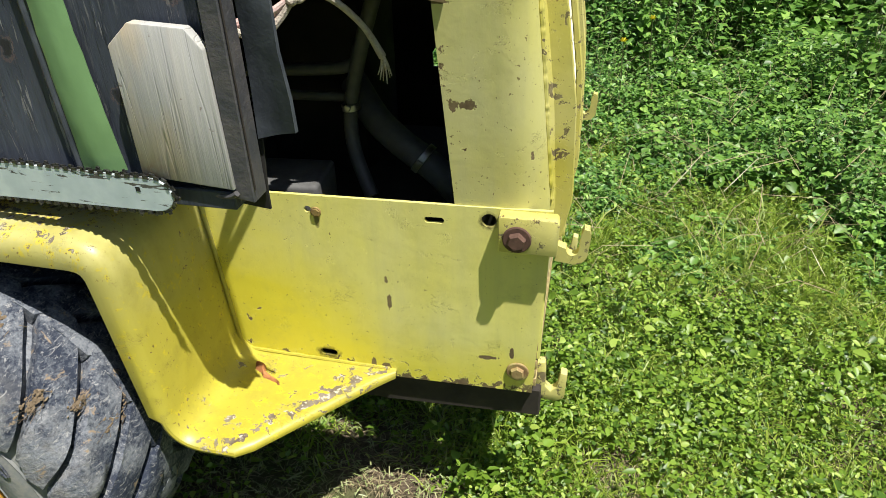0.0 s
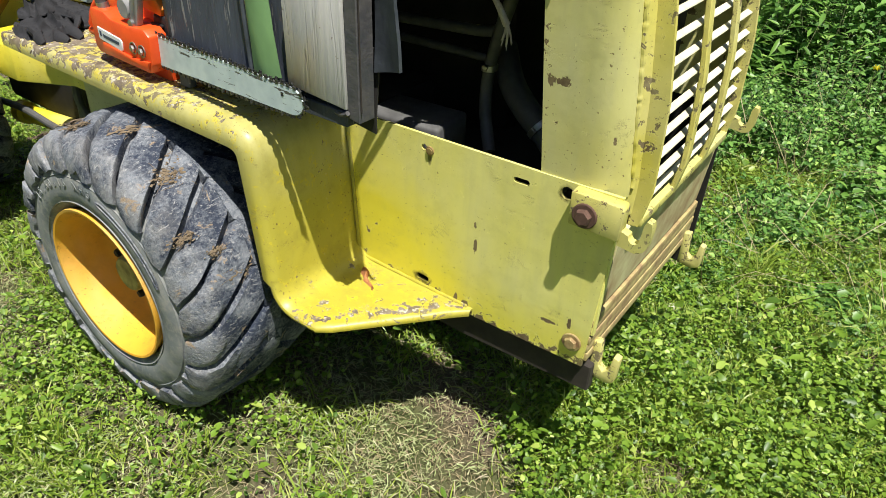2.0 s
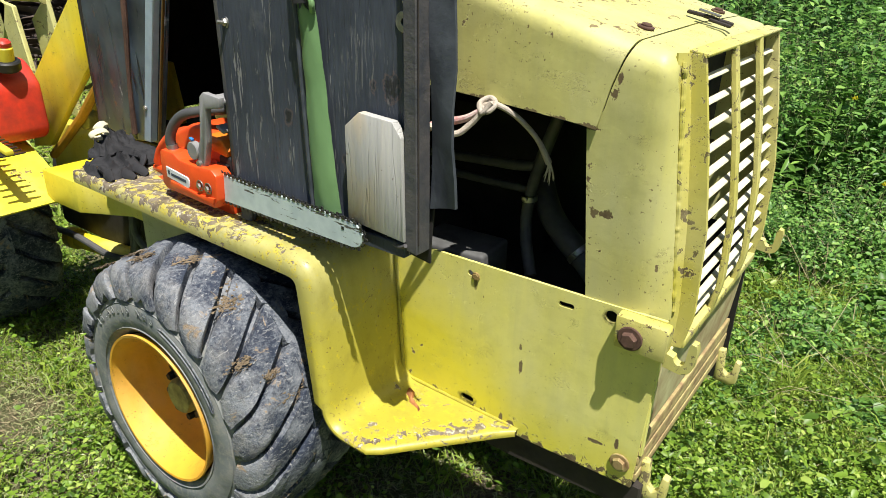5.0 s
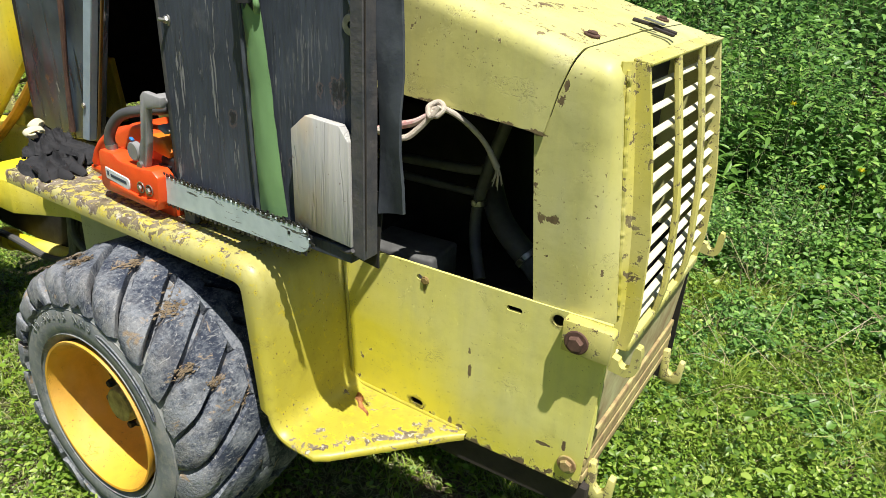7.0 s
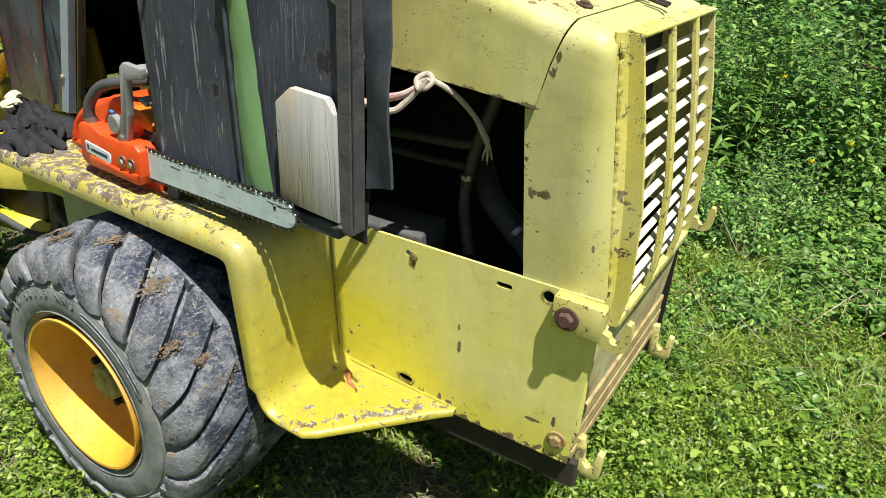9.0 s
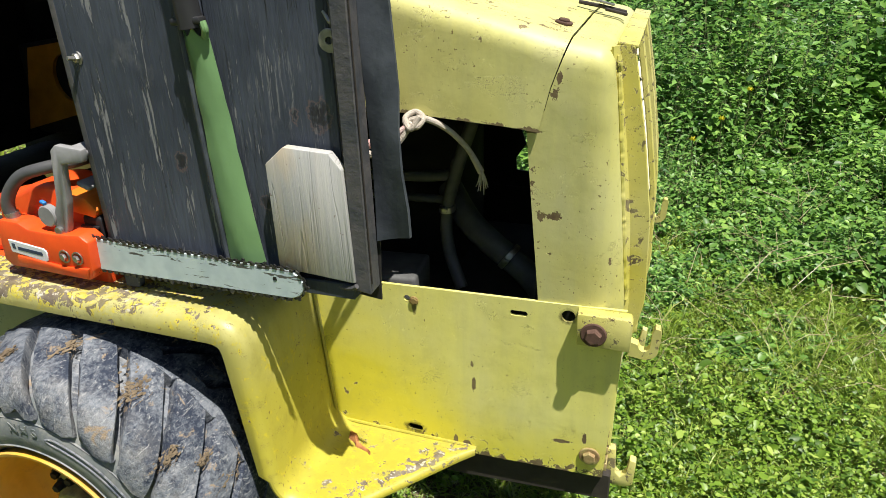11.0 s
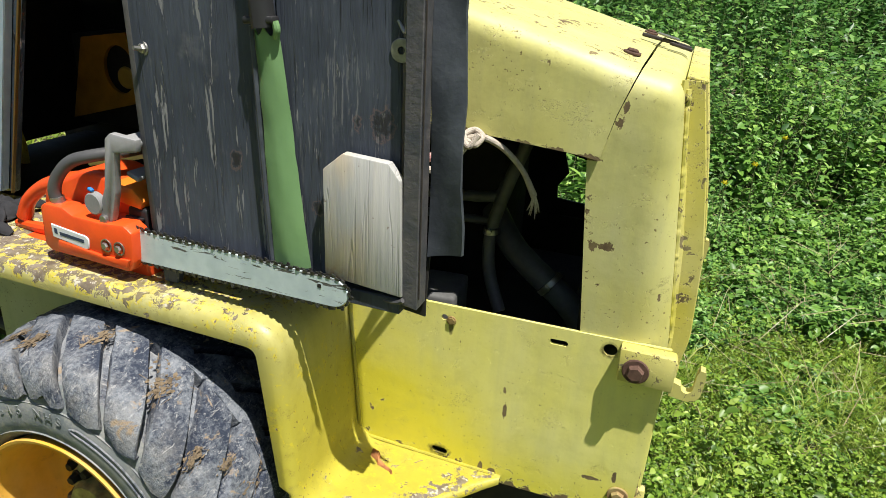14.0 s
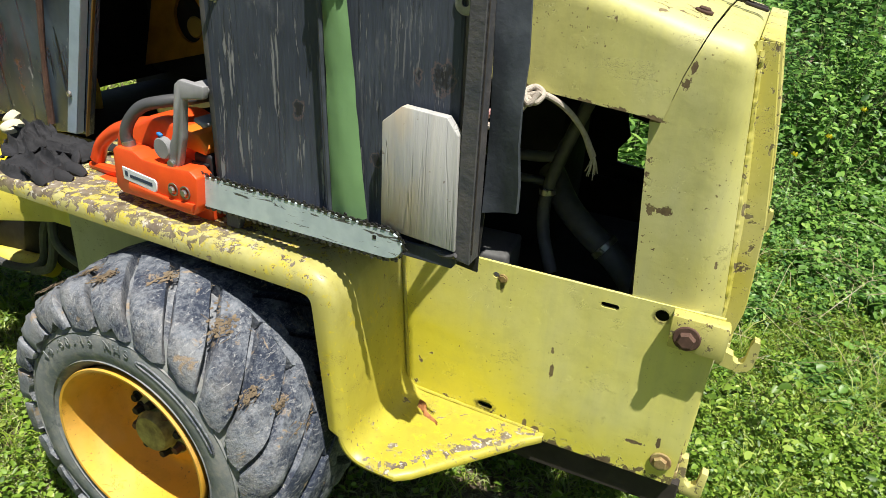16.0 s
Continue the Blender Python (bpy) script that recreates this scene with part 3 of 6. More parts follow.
box(bm, (0.440, MID + 0.008, 0.712), (0.026, GY1 - GY0, 0.02), (0, 0, 0), 0.003)
part("frame_bottom", bm, M_GRILLE, grille)
for y in (GY0 + 0.178, GY0 + 0.357):
    bm = B()
    prism(bm, [(gx(z) + 0.004, z) for z in zs] + [(gx(z) - 0.008, z) for z in zs[::-1]], "y", y - 0.011, y + 0.011, 0.002, 1)
    part("grille_bar", bm, M_GRILLE, grille)
slat = None
for k in range(12):
    z = 0.748 + k * 0.0425
    if slat is None:
        bm = B()
        box(bm, (0, 0, 0), (0.0145, GY1 - GY0 - 0.014, 0.0035), (0, 0, 0), 0.0015, 1)
        slat = part("slat", bm, M_SLAT, grille)
    else:
        slat = new("slat", slat.data)
        slat.parent = grille
    slat.matrix_basis = pose(gx(z) - 0.018, (GY0 + GY1) / 2, z, 0, 24, 0)
# radiator coloured near-black, so the slat gaps look shaded
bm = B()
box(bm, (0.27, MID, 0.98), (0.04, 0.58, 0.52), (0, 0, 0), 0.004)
part("radiator", bm, M_DARKLINE, tractor, "radiator core, coloured near-black for shade between the slats")

# flange and weld bead between nose and grille
rows = []
for z in zs:
    xe = float(np.interp(z, [0.78, 1.25, 1.3], [0.424, 0.374, 0.370]))
    yn = 0.046 - 0.045 * min(0.4, max(0.0, z - 0.78))
    rows.append([(xe - 0.006, yn - 0.010, z + 0.004), (xe - 0.001, yn + 0.004, z + 0.003), (float(np.interp(z, Z_LINE, X_IN)) + 0.004, GY0 + 0.001, z)])
sheet("nose_flange", [r for r in rows if r[0][2] > 0.71], M_GRILLE, tractor, "flaking yellow flange beside the grille", 0.004)
bm = B()
bead = []
for k in range(70):
    z = 0.785 + 0.465 * k / 69
    bead.append((float(np.interp(z, [0.78, 1.25, 1.3], [0.424, 0.374, 0.370])) + 0.001, 0.050 - 0.045 * min(0.4, max(0.0, z - 0.78)) + 0.003 * noise.noise(Vector((k * 0.33, 0, 0))), z))
tube(bm, bead, [0.0055 + 0.0030 * noise.noise(Vector((0, k * 2.1, 0))) for k in range(70)], 8, 2)
part("weld_bead", bm, M_GRILLE, tractor, "lumpy painted weld bead")

# end plate, plate stack, rail and brackets
bm = B()
prism(bm, [(0.398, 0.510), (0.418, 0.510), (0.434, 0.70), (0.400, 0.70)], "y", 0.02, 0.63, 0.002, 1)
part("end_plate", bm, M_RUSTPLATE, tractor, "rust-streaked pale end plate")
bm = B()
prism(bm, [(0.418, 0.46), (0.426, 0.46), (0.430, 0.735), (0.420, 0.735)], "y", 0.004, 0.016, 0.001, 1)
part("edge_flange", bm, M_PANEL, tractor)
for k in range(5):
    bm = B()
    box(bm, (0.404 - 0.0015 * (k % 2), MID - 0.002, 0.400 + k * 0.0225), (0.036, 0.640, 0.0208), (0, 0, 0), 0.0025)
    part("weight_plate", bm, M_PLANK, tractor, "stacked yellow counterweight plate")
bm = B()
prism(bm, [(-0.15, 0.305), (0.10, 0.292), (0.432, 0.300), (0.432, 0.37), (-0.15, 0.39)], "y", 0.015, 0.045, 0.003, 1)
part("frame_rail", bm, M_RAIL, tractor, "dark rusted frame rail")


def bracket(y, z, near):
    """A bolted block with a thinner upturned hook let into its lower corner."""
    s = 1 if near else -1
    b = B()
    prism(b, [(0.344, z - 0.068), (0.444, z - 0.070), (0.445, z - 0.008), (0.440, z - 0.001), (0.342, z)], "y", y - 0.014, y + 0.018, 0.0025, 2)
    ob = part("hook_bracket", b, M_GRILLE, tractor, "bolted pale yellow hook bracket with rust spots")
    b = B()
    arc = [(0.4715 + 0.024 * math.cos(a), z - 0.062 + 0.024 * math.sin(a)) for a in [math.pi * (1.5 + k / 12) for k in range(7)]]
    inner = [(0.4690 + 0.011 * math.cos(a), z - 0.056 + 0.013 * math.sin(a)) for a in [math.pi * (2.0 - k / 8) for k in range(9)]]
    prism(b, [(0.440, z - 0.082), *arc, (0.498, z - 0.030), (0.495, z - 0.018), (0.486, z - 0.016), (0.482, z - 0.026), *inner, (0.440, z - 0.050)], "y", y - 0.004, y + 0.016)
    part("hook", b, M_GRILLE, ob, "upturned flaking yellow hook")
    b = B()
    hexbolt(b, (0.375, y - (0.014 if near else -0.018), z - 0.040), (0, -s, 0), 0.0165, 0.016, 0.025, 1)
    part("bolt", b, M_RUST, ob, "rust-brown hexagon bolt and washer")


bracket(-0.014, 0.782, True)
bracket(0.665, 0.790, False)
for y in (0.045, 0.60):
    b = B()
    prism(b, [(0.420, 0.425), (0.420, 0.332), (0.462, 0.328), (0.479, 0.338), (0.482, 0.402), (0.468, 0.405), (0.463, 0.366), (0.451, 0.355), (0.440, 0.366), (0.437, 0.428)], "y", y - 0.011, y + 0.011, 0.003, 2)
    part("lower_hook", b, M_GRILLE, tractor, "small yellow hook on the plate stack")
b = B()
hexbolt(b, (0.385, -0.001, 0.428), (0, -1, 0), 0.0145, 0.012, 0.022, 2)
part("panel_bolt", b, plain("half painted bolt", (0.42, 0.36, 0.14), 0.7, 0.1, 0.5, 50, 0.4, second=(0.20, 0.09, 0.05)), tractor)
b = B()
hexbolt(b, (0.004, 0.001, 0.747), (0, -1, 0), 0.0085, 0.006, 0.010, 1)
part("panel_bolt", b, plain("rust-stained painted bolt", (0.30, 0.22, 0.07), 0.8, 0.1, 0.5, 60, 0.4, second=(0.13, 0.07, 0.03)), tractor)

# far side of the engine bay, coloured near-black to stand for the shade inside
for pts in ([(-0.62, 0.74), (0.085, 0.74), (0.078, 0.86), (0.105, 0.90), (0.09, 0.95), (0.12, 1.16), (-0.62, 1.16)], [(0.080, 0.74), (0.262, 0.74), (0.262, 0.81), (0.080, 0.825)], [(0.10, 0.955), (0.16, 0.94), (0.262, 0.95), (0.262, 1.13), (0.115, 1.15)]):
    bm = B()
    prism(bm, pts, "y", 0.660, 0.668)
    part("far_hood_side", bm, M_DIRTY_SHADE, tractor)
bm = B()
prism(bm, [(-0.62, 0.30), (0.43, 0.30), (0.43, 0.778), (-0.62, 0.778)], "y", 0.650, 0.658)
part("far_side_panel", bm, M_DIRTY_SHADE, tractor)
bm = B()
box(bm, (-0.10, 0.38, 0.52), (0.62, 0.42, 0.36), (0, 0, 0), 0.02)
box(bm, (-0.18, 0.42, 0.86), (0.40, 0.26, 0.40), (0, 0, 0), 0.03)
part("engine_block", bm, M_DIRTY_SHADE, tractor, "grimy engine block, coloured near-black for the bay's shade")
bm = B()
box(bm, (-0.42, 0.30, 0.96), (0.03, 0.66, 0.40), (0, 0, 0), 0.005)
part("firewall", bm, M_DIRTY_SHADE, tractor)
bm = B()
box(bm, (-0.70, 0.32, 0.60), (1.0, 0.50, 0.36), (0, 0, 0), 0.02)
part("belly", bm, M_DIRTY_SHADE, tractor, "dark gearbox housing under the cab")
bm = B()
box(bm, (-0.105, 0.095, 0.735), (0.19, 0.13, 0.085), (0, 0, 4), 0.008, 3)
part("battery_box", bm, plain("dusty grey plastic", (0.10, 0.10, 0.10), 0.8, 0, 0.6, 20, 0.3), tractor, "dusty dark grey box inside the engine bay")
M_HOSE = plain("black rubber hose", (0.10, 0.10, 0.10), 0.55, 0, 0.4, 30, 0.2)
for pts, r in (([(0.09, 0.17, 1.10), (0.055, 0.175, 1.0), (0.024, 0.181, 0.885), (0.030, 0.165, 0.80), (0.07, 0.13, 0.72)], 0.014),
               ([(0.00, 0.28, 0.90), (0.06, 0.22, 0.85), (0.12, 0.185, 0.815), (0.20, 0.165, 0.765), (0.27, 0.16, 0.69)], 0.029),
               ([(-0.30, 0.22, 0.93), (-0.12, 0.20, 0.945), (0.02, 0.19, 0.96), (0.05, 0.18, 1.0)], 0.012),
               ([(-0.30, 0.24, 0.88), (-0.1, 0.23, 0.885), (0.05, 0.25, 0.88)], 0.010)):
    bm = B()
    tube(bm, pts, r, 14)
    part("hose", bm, M_HOSE, tractor, "black rubber engine hose")
for c, ax, r in (((0.167, 0.173, 0.789), (0.75, -0.1, -0.55), 0.031), ((0.024, 0.181, 0.885), (0.1, 0.0, -1), 0.0165)):
    bm = B()
    lathe(bm, [(r, -0.007), (r + 0.0018, -0.006), (r + 0.0018, 0.006), (r, 0.007)], disc_m(c, ax), 28, True)
    box(bm, Vector(c) + Vector((0, -r - 0.004, 0.004)), (0.012, 0.008, 0.010), (0, 30, 0), 0.002)
    part("hose_clamp", bm, M_STEEL, tractor, "bright steel hose clamp")

# hood fittings
for x, y, z in ((0.270, 0.112, 1.2895), (0.268, 0.56, 1.2895)):
    bm = B()
    hexbolt(bm, (x, y, z), (0.2, 0, 1), 0.011, 0.009, 0.016, 1)
    part("hood_bolt", bm, M_RUST, tractor)
bm = B()
box(bm, (0.292, 0.356, 1.2990), (0.056, 0.015, 0.007), (0, 11, 8), 0.002)
box(bm, (0.336, 0.330, 1.2930), (0.060, 0.014, 0.007), (0, 13, 4), 0.002)
box(bm, (0.346, 0.306, 1.2900), (0.046, 0.010, 0.006), (0, 13, -3), 0.002)
part("hood_latch", bm, plain("perished black rubber", (0.030, 0.022, 0.020), 0.7, 0, 0.5, 40, 0.5), tractor, "perished dark rubber hood latch")
bm = B()
box(bm, (0.318, 0.327, 1.306), (0.045, 0.016, 0.004), (0, 14, 6), 0.001)
part("latch_plate", bm, M_STEEL, tractor)

# ---- plywood wall on the fender and what hangs on it ----


def plywood(name, amount, seedshift, knots=()):
    """Black-painted plywood whose paint has split and worn off in long streaks."""
    m = Nodes(name, 0.62)
    v = m.scaled(1.0, 1.0, 0.10)
    fine = m.noise(120, 5, 0.65, v)
    broad = m.noise(72, 5, 0.65, m.scaled(1.0, 1.0, 0.11), 0.5)
    col = m.mix(m.ramp(m.noise(4 + seedshift, 4), 0.35, 0.7), (0.030, 0.039, 0.060), (0.070, 0.083, 0.112))
    col = m.mix(m.ramp(fine, 0.35, 0.7, 0.0, 0.5), col, (0.022, 0.023, 0.028))
    peel = m.math("ADD", m.math("MULTIPLY", broad, 0.7), m.math("MULTIPLY", fine, 0.3))
    col = m.mix(m.ramp(peel, amount, amount + 0.03, 0.0, 0.8), col, (0.25, 0.25, 0.255))
    scuff = m.ramp(m.noise(9, 5, 0.7), 0.62, 0.72, 0.0, 0.25)
    col = m.mix(scuff, col, (0.20, 0.20, 0.21))
    hair = m.noise(230, 3, 0.6, m.scaled(1.0, 1.0, 0.035), 0.15)
    split = m.math("MULTIPLY", m.ramp(hair, 0.62, 0.66), m.ramp(m.noise(5, 3), 0.42, 0.6))
    col = m.mix(m.math("MULTIPLY", split, 0.8), col, (0.008, 0.008, 0.010))
    worn = m.math("MULTIPLY", m.ramp(m.noise(190, 4, 0.65, m.scaled(1.0, 1.0, 0.07), 0.3), 0.57, 0.62), m.ramp(m.noise(7 + seedshift, 4, 0.6), 0.52, 0.64))
    col = m.mix(m.math("MULTIPLY", worn, 0.6), col, (0.20, 0.20, 0.205))
    for kx, kz, kr in knots:
        dx, dz = m.math("SUBTRACT", m.axis(0), kx), m.math("MULTIPLY", m.math("SUBTRACT", m.axis(2), kz), 0.75)
        d = m.math("SQRT", m.math("ADD", m.math("MULTIPLY", dx, dx), m.math("MULTIPLY", dz, dz)))
        d = m.math("ADD", d, m.ramp(m.noise(60, 4, 0.7), 0.3, 0.7, -kr * 0.7, kr * 0.7))
        col = m.mix(m.ramp(d, kr * 1.1, kr * 0.5, 0.0, 0.8), col, (0.010, 0.008, 0.008))
        col = m.mix(m.ramp(m.math("ABSOLUTE", m.math("SUBTRACT", d, kr * 1.15)), kr * 0.25, 0.0, 0.0, 0.7), col, (0.13, 0.085, 0.075))
    m.set(color=col)
    m.bump(m.math("SUBTRACT", m.math("ADD", fine, m.noise(3, 2)), m.math("ADD", split, m.ramp(peel, amount, amount + 0.02))), 0.6, 0.003)
    return m.mat


def pine():
    m = Nodes("grey weathered pine", 0.72)
    ring = m.noise(60, 3, 0.5, m.scaled(1.0, 0.3, 0.035), 0.2)
    line = m.math("ABSOLUTE", m.math("SUBTRACT", m.noise(38, 2, 0.4, m.scaled(1.0, 0.3, 0.03), 0.3), 0.5))
    fine = m.noise(260, 4, 0.6, m.scaled(1.0, 1.0, 0.05))
    col = m.mix(m.ramp(ring, 0.42, 0.58), (0.43, 0.425, 0.40), (0.375, 0.375, 0.365))
    tint = m.math("MULTIPLY", m.ramp(m.noise(14, 3, 0.5, m.scaled(1, 1, 0.25)), 0.44, 0.66), m.ramp(m.axis(0), -0.05, -0.11))
    col = m.mix(m.math("MULTIPLY", tint, 0.75), col, (0.56, 0.42, 0.22))
    col = m.mix(m.ramp(line, 0.009, 0.001, 0.0, 0.12), col, (0.20, 0.17, 0.14))
    col = m.mix(m.ramp(fine, 0.58, 0.75, 0.0, 0.25), col, (0.28, 0.24, 0.21))
    col = m.mix(m.ramp(m.noise(70, 3, 0.6), 0.70, 0.73, 0.0, 0.7), col, (0.16, 0.12, 0.09))
    low = m.math("MULTIPLY", m.ramp(m.axis(2), 0.95, 0.91), m.ramp(m.axis(0), -0.09, -0.14))
    col = m.mix(m.math("MULTIPLY", low, m.ramp(m.noise(60, 5, 0.7), 0.40, 0.6, 0.0, 0.85)), col, (0.42, 0.20, 0.09))
    m.set(color=col)
    m.bump(m.math("ADD", m.math("SUBTRACT", ring, m.ramp(line, 0.012, 0.002)), fine), 0.4, 0.002)
    return m.mat


M_PLY = plywood("weathered black plywood", 0.572, 0, ((-0.345, 1.085, 0.010),))
M_PLY_B = plywood("weathered black plywood board", 0.600, 1.3, ((-0.066, 1.180, 0.016), (-0.112, 1.178, 0.007), (-0.185, 1.02, 0.009)))
M_WOOD = pine()
M_GREEN = plain("green vinyl", (0.17, 0.30, 0.13), 0.42, 0.0, 0.15, 6, 0.25, 0.004, (0.13, 0.245, 0.105))
M_RUBBER = plain("black rubber sheet", (0.028, 0.034, 0.046), 0.55, 0.0, 0.45, 24, 0.25, 0.003, (0.065, 0.075, 0.092))
M_IRON = plain("painted angle iron", (0.045, 0.050, 0.060), 0.6, 0.1, 0.5, 26, 0.5, 0.003, (0.10, 0.092, 0.090))

wall = thing("plywood_wall", "weathered black plywood wall standing upright on the fender", "plywood panel")
bm = B()
prism(bm, [(-0.532, 0.812), (-0.500, 0.812), (-0.494, 0.842), (-0.245, 0.850), (-0.265, 1.75), (-0.560, 1.75)], "y", -0.204, -0.186, 0.002, 1)
part("plywood_sheet", bm, M_PLY, wall, "black plywood sheet with peeling grey streaks")
bm = B()
prism(bm, [(-0.243, 0.868), (-0.030, 0.868), (-0.042, 1.75), (-0.263, 1.75)], "y", -0.202, -0.184, 0.002, 1)
part("plywood_board", bm, M_PLY_B, wall, "black plywood board with cracked grain")
bm = B()
box(bm, (-0.547, -0.192, 1.31), (0.012, 0.026, 0.86), (0, -1.0, 0), 0.002)
part("edge_batten", bm, M_IRON, wall)
bm = B()
prism(bm, [(-0.016, 0.885), (0.012, 0.880), (0.000, 1.75), (-0.028, 1.75)], "y", -0.226, -0.219, 0.0015, 1)
prism(bm, [(0.006, 0.880), (0.012, 0.880), (0.000, 1.75), (-0.006, 1.75)], "y", -0.219, -0.185, 0.0015, 1)
part("angle_iron", bm, M_IRON, wall, "dark painted angle iron with rusty edges")
bm = B()
tube(bm, [(0.014, -0.2225, 0.90), (0.010, -0.2225, 1.2), (0.003, -0.2225, 1.74)], 0.0014, 6, 2)
part("rust_edge", bm, M_RAIL, wall)
rows = []
for k in range(13):
    z = 0.964 + (1.75 - 0.964) * k / 12
    rows.append([(0.012 - 0.012 * k / 12 + (0.075 - 0.02 * k / 12 + 0.003 * math.sin(k * 1.9) - 0.012) * u, -0.186 + 0.006 * math.sin(k * 0.9 + 3 * u) - 0.010 * u, z + 0.016 * u * (k == 0)) for u in (0, 0.33, 0.66, 1)])
sheet("rubber_flap", rows, M_RUBBER, wall, "black rubber flap with a ragged edge", 0.006)
rows = []
for k in range(6):
    z = 0.848 + 0.155 * k / 5
    rows.append([(-0.150 + 0.162 * u - 0.002 * k + (0.012 * (k / 5) if u > 0.9 else 0), -0.180 + 0.004 * math.sin(4 * u + k), z + 0.012 * (1 - u) * (k == 0)) for u in (0, 0.25, 0.5, 0.75, 1)])
sheet("rubber_skirt", rows, M_DARKLINE, wall, "black rubber skirt below the board", 0.004)
# left end lengthened unseen behind the saw bar, to block sun off the fender
bm = B()
prism(bm, [(-0.330, 0.868), (-0.020, 0.864), (-0.020, 0.893), (-0.330, 0.899)], "y", -0.224, -0.184, 0.002, 1)
part("bottom_ledge", bm, M_PLY_B, wall, "black wooden ledge under the pine board")
bm = B()
prism(bm, [(-0.157, 0.914), (-0.014, 0.901), (-0.022, 1.103), (-0.043, 1.129), (-0.123, 1.134), (-0.159, 1.103)], "y", -0.232, -0.213, 0.0022, 2, pose(0, 0, 0))
part("pine_plaque", bm, M_WOOD, wall, "bare weathered pine board with clipped corners")
bm = B()
box(bm, (-0.09, -0.2075, 1.02), (0.08, 0.011, 0.04), (0, 0, 0), 0.002)
part("plaque_spacer", bm, M_PLY_B, wall)
bm = B()
lathe(bm, [(0.006, 0), (0.018, 0), (0.0182, 0.002), (0.017, 0.003), (0.006, 0.003)], disc_m((-0.037, -0.2025, 1.298), (0, -1, 0)), 24, True)
part("washer", bm, M_STEEL, wall, "bright steel washer")
bm = B()
hexbolt(bm, (-0.520, -0.199, 1.258), (-0.3, -1, 0), 0.009, 0.010, 0.013)
tube(bm, [(-0.520, -0.208, 1.258), (-0.525, -0.221, 1.260)], 0.004, 8, 2)
part("wall_bolt", bm, M_STEEL, wall, "bright steel bolt")
bm = B()
hexbolt(bm, (-0.021, -0.212, 0.955), (0, -1, 0), 0.007, 0.006, 0.009)
part("rusty_screw", bm, M_RUST, wall)
bm = B()
tube(bm, [(-0.075, -0.215, 0.887), (-0.04, -0.222, 0.886), (-0.022, -0.228, 0.890), (-0.012, -0.230, 0.896)], 0.0045, 8, 5)
part("bent_pin", bm, M_IRON, wall)
bm = B()
tube(bm, [(-0.045, -0.200, 1.34), (-0.030, -0.206, 1.325), (-0.026, -0.206, 1.37)], 0.003, 8, 5)
part("wire_clip", bm, M_STEEL, wall)

# machete sheath
sheath = thing("machete_sheath", "green vinyl machete sheath with black top, hung on plywood", "sheath")
rows = []
for k in range(15):
    f = k / 14
    z = 0.905 + 0.412 * f
    xl, xr = -0.268 - 0.020 * f, -0.196 - 0.048 * f
    bulge = 0.013 + 0.003 * math.sin(7 * f)
    row = []
    for j in range(9):
        u = j / 8
        crease = 0.003 * noise.noise(Vector((u * 3, f * 9, 0)))
        row.append((xl + (xr - xl) * u, -0.206 - bulge * math.sin(math.pi * (0.12 + 0.80 * u)) ** 0.6 + crease, z + 0.012 * (u - 0.5) * (1 - f) - 0.016 * f * abs(math.sin(6 * u)) * (k == 14)))
    rows.append(row)
sheet("sheath_body", rows, M_GREEN, sheath, "creased green vinyl", 0.0025)
bm = B()
tube(bm, [(-0.270, -0.219, 0.905), (-0.279, -0.220, 1.1), (-0.288, -0.220, 1.315)], 0.004, 8, 4)
part("sheath_edge", bm, M_RUBBER, sheath)
bm = B()
tube(bm, [(-0.262, -0.222, 1.315), (-0.266, -0.224, 1.36), (-0.27, -0.224, 1.47), (-0.275, -0.222, 1.56)], [0.021, 0.019, 0.017, 0.02], 12, 5, 0.6)
box(bm, (-0.270, -0.220, 1.325), (0.056, 0.022, 0.012), (0, -4, 0), 0.004)
part("machete_handle", bm, plain("black plastic grip", (0.022, 0.022, 0.024), 0.45), sheath, "black plastic machete handle")
bm = B()
tube(bm, [(-0.243, -0.222, 1.325), (-0.240, -0.222, 1.312), (-0.246, -0.216, 1.30)], 0.006, 8, 4)
part("sheath_rivet", bm, M_GREEN, sheath)

# ---- chainsaw on the fender ----
saw = thing("chainsaw", "orange chainsaw with long pale bar, lying on the fender", "chainsaw")
M_ORANGE = plain("scuffed orange plastic", (0.80, 0.085, 0.012), 0.38, 0.0, 0.15, 22, 0.2, 0.002, (0.66, 0.065, 0.012))
M_DKGREY = plain("dark grey plastic", (0.075, 0.075, 0.078), 0.5, 0.0, 0.3, 30, 0.2)
M_GREY = plain("mid grey plastic", (0.27, 0.27, 0.275), 0.5, 0.0, 0.25, 30, 0.2)
M_BLACKP = plain("black engine plastic", (0.018, 0.018, 0.02), 0.5, 0.1, 0.4, 40, 0.3)


def bar_paint():
    m = Nodes("pale painted bar steel", 0.42)
    col = m.mix(m.ramp(m.noise(26, 5), 0.38, 0.62), (0.53, 0.62, 0.63), (0.44, 0.53, 0.55))
    scratch = m.noise(90, 4, 0.65, m.scaled(0.22, 1, 1.6), 0.6)
    high = m.ramp(m.math("ADD", m.axis(2), m.math("MULTIPLY", m.axis(0), 0.019)), 0.880, 0.902, 0.0, 0.15)
    nose = m.ramp(m.axis(0), -0.20, -0.13, 0.0, 0.09)
    bare = m.ramp(m.math("ADD", scratch, m.math("MAXIMUM", high, nose)), 0.655, 0.675)
    m.set(color=m.mix(bare, col, (0.085, 0.085, 0.08)))
    m.bump(m.math("SUBTRACT", m.noise(60, 3), bare), 0.2, 0.001)
    return m.mat


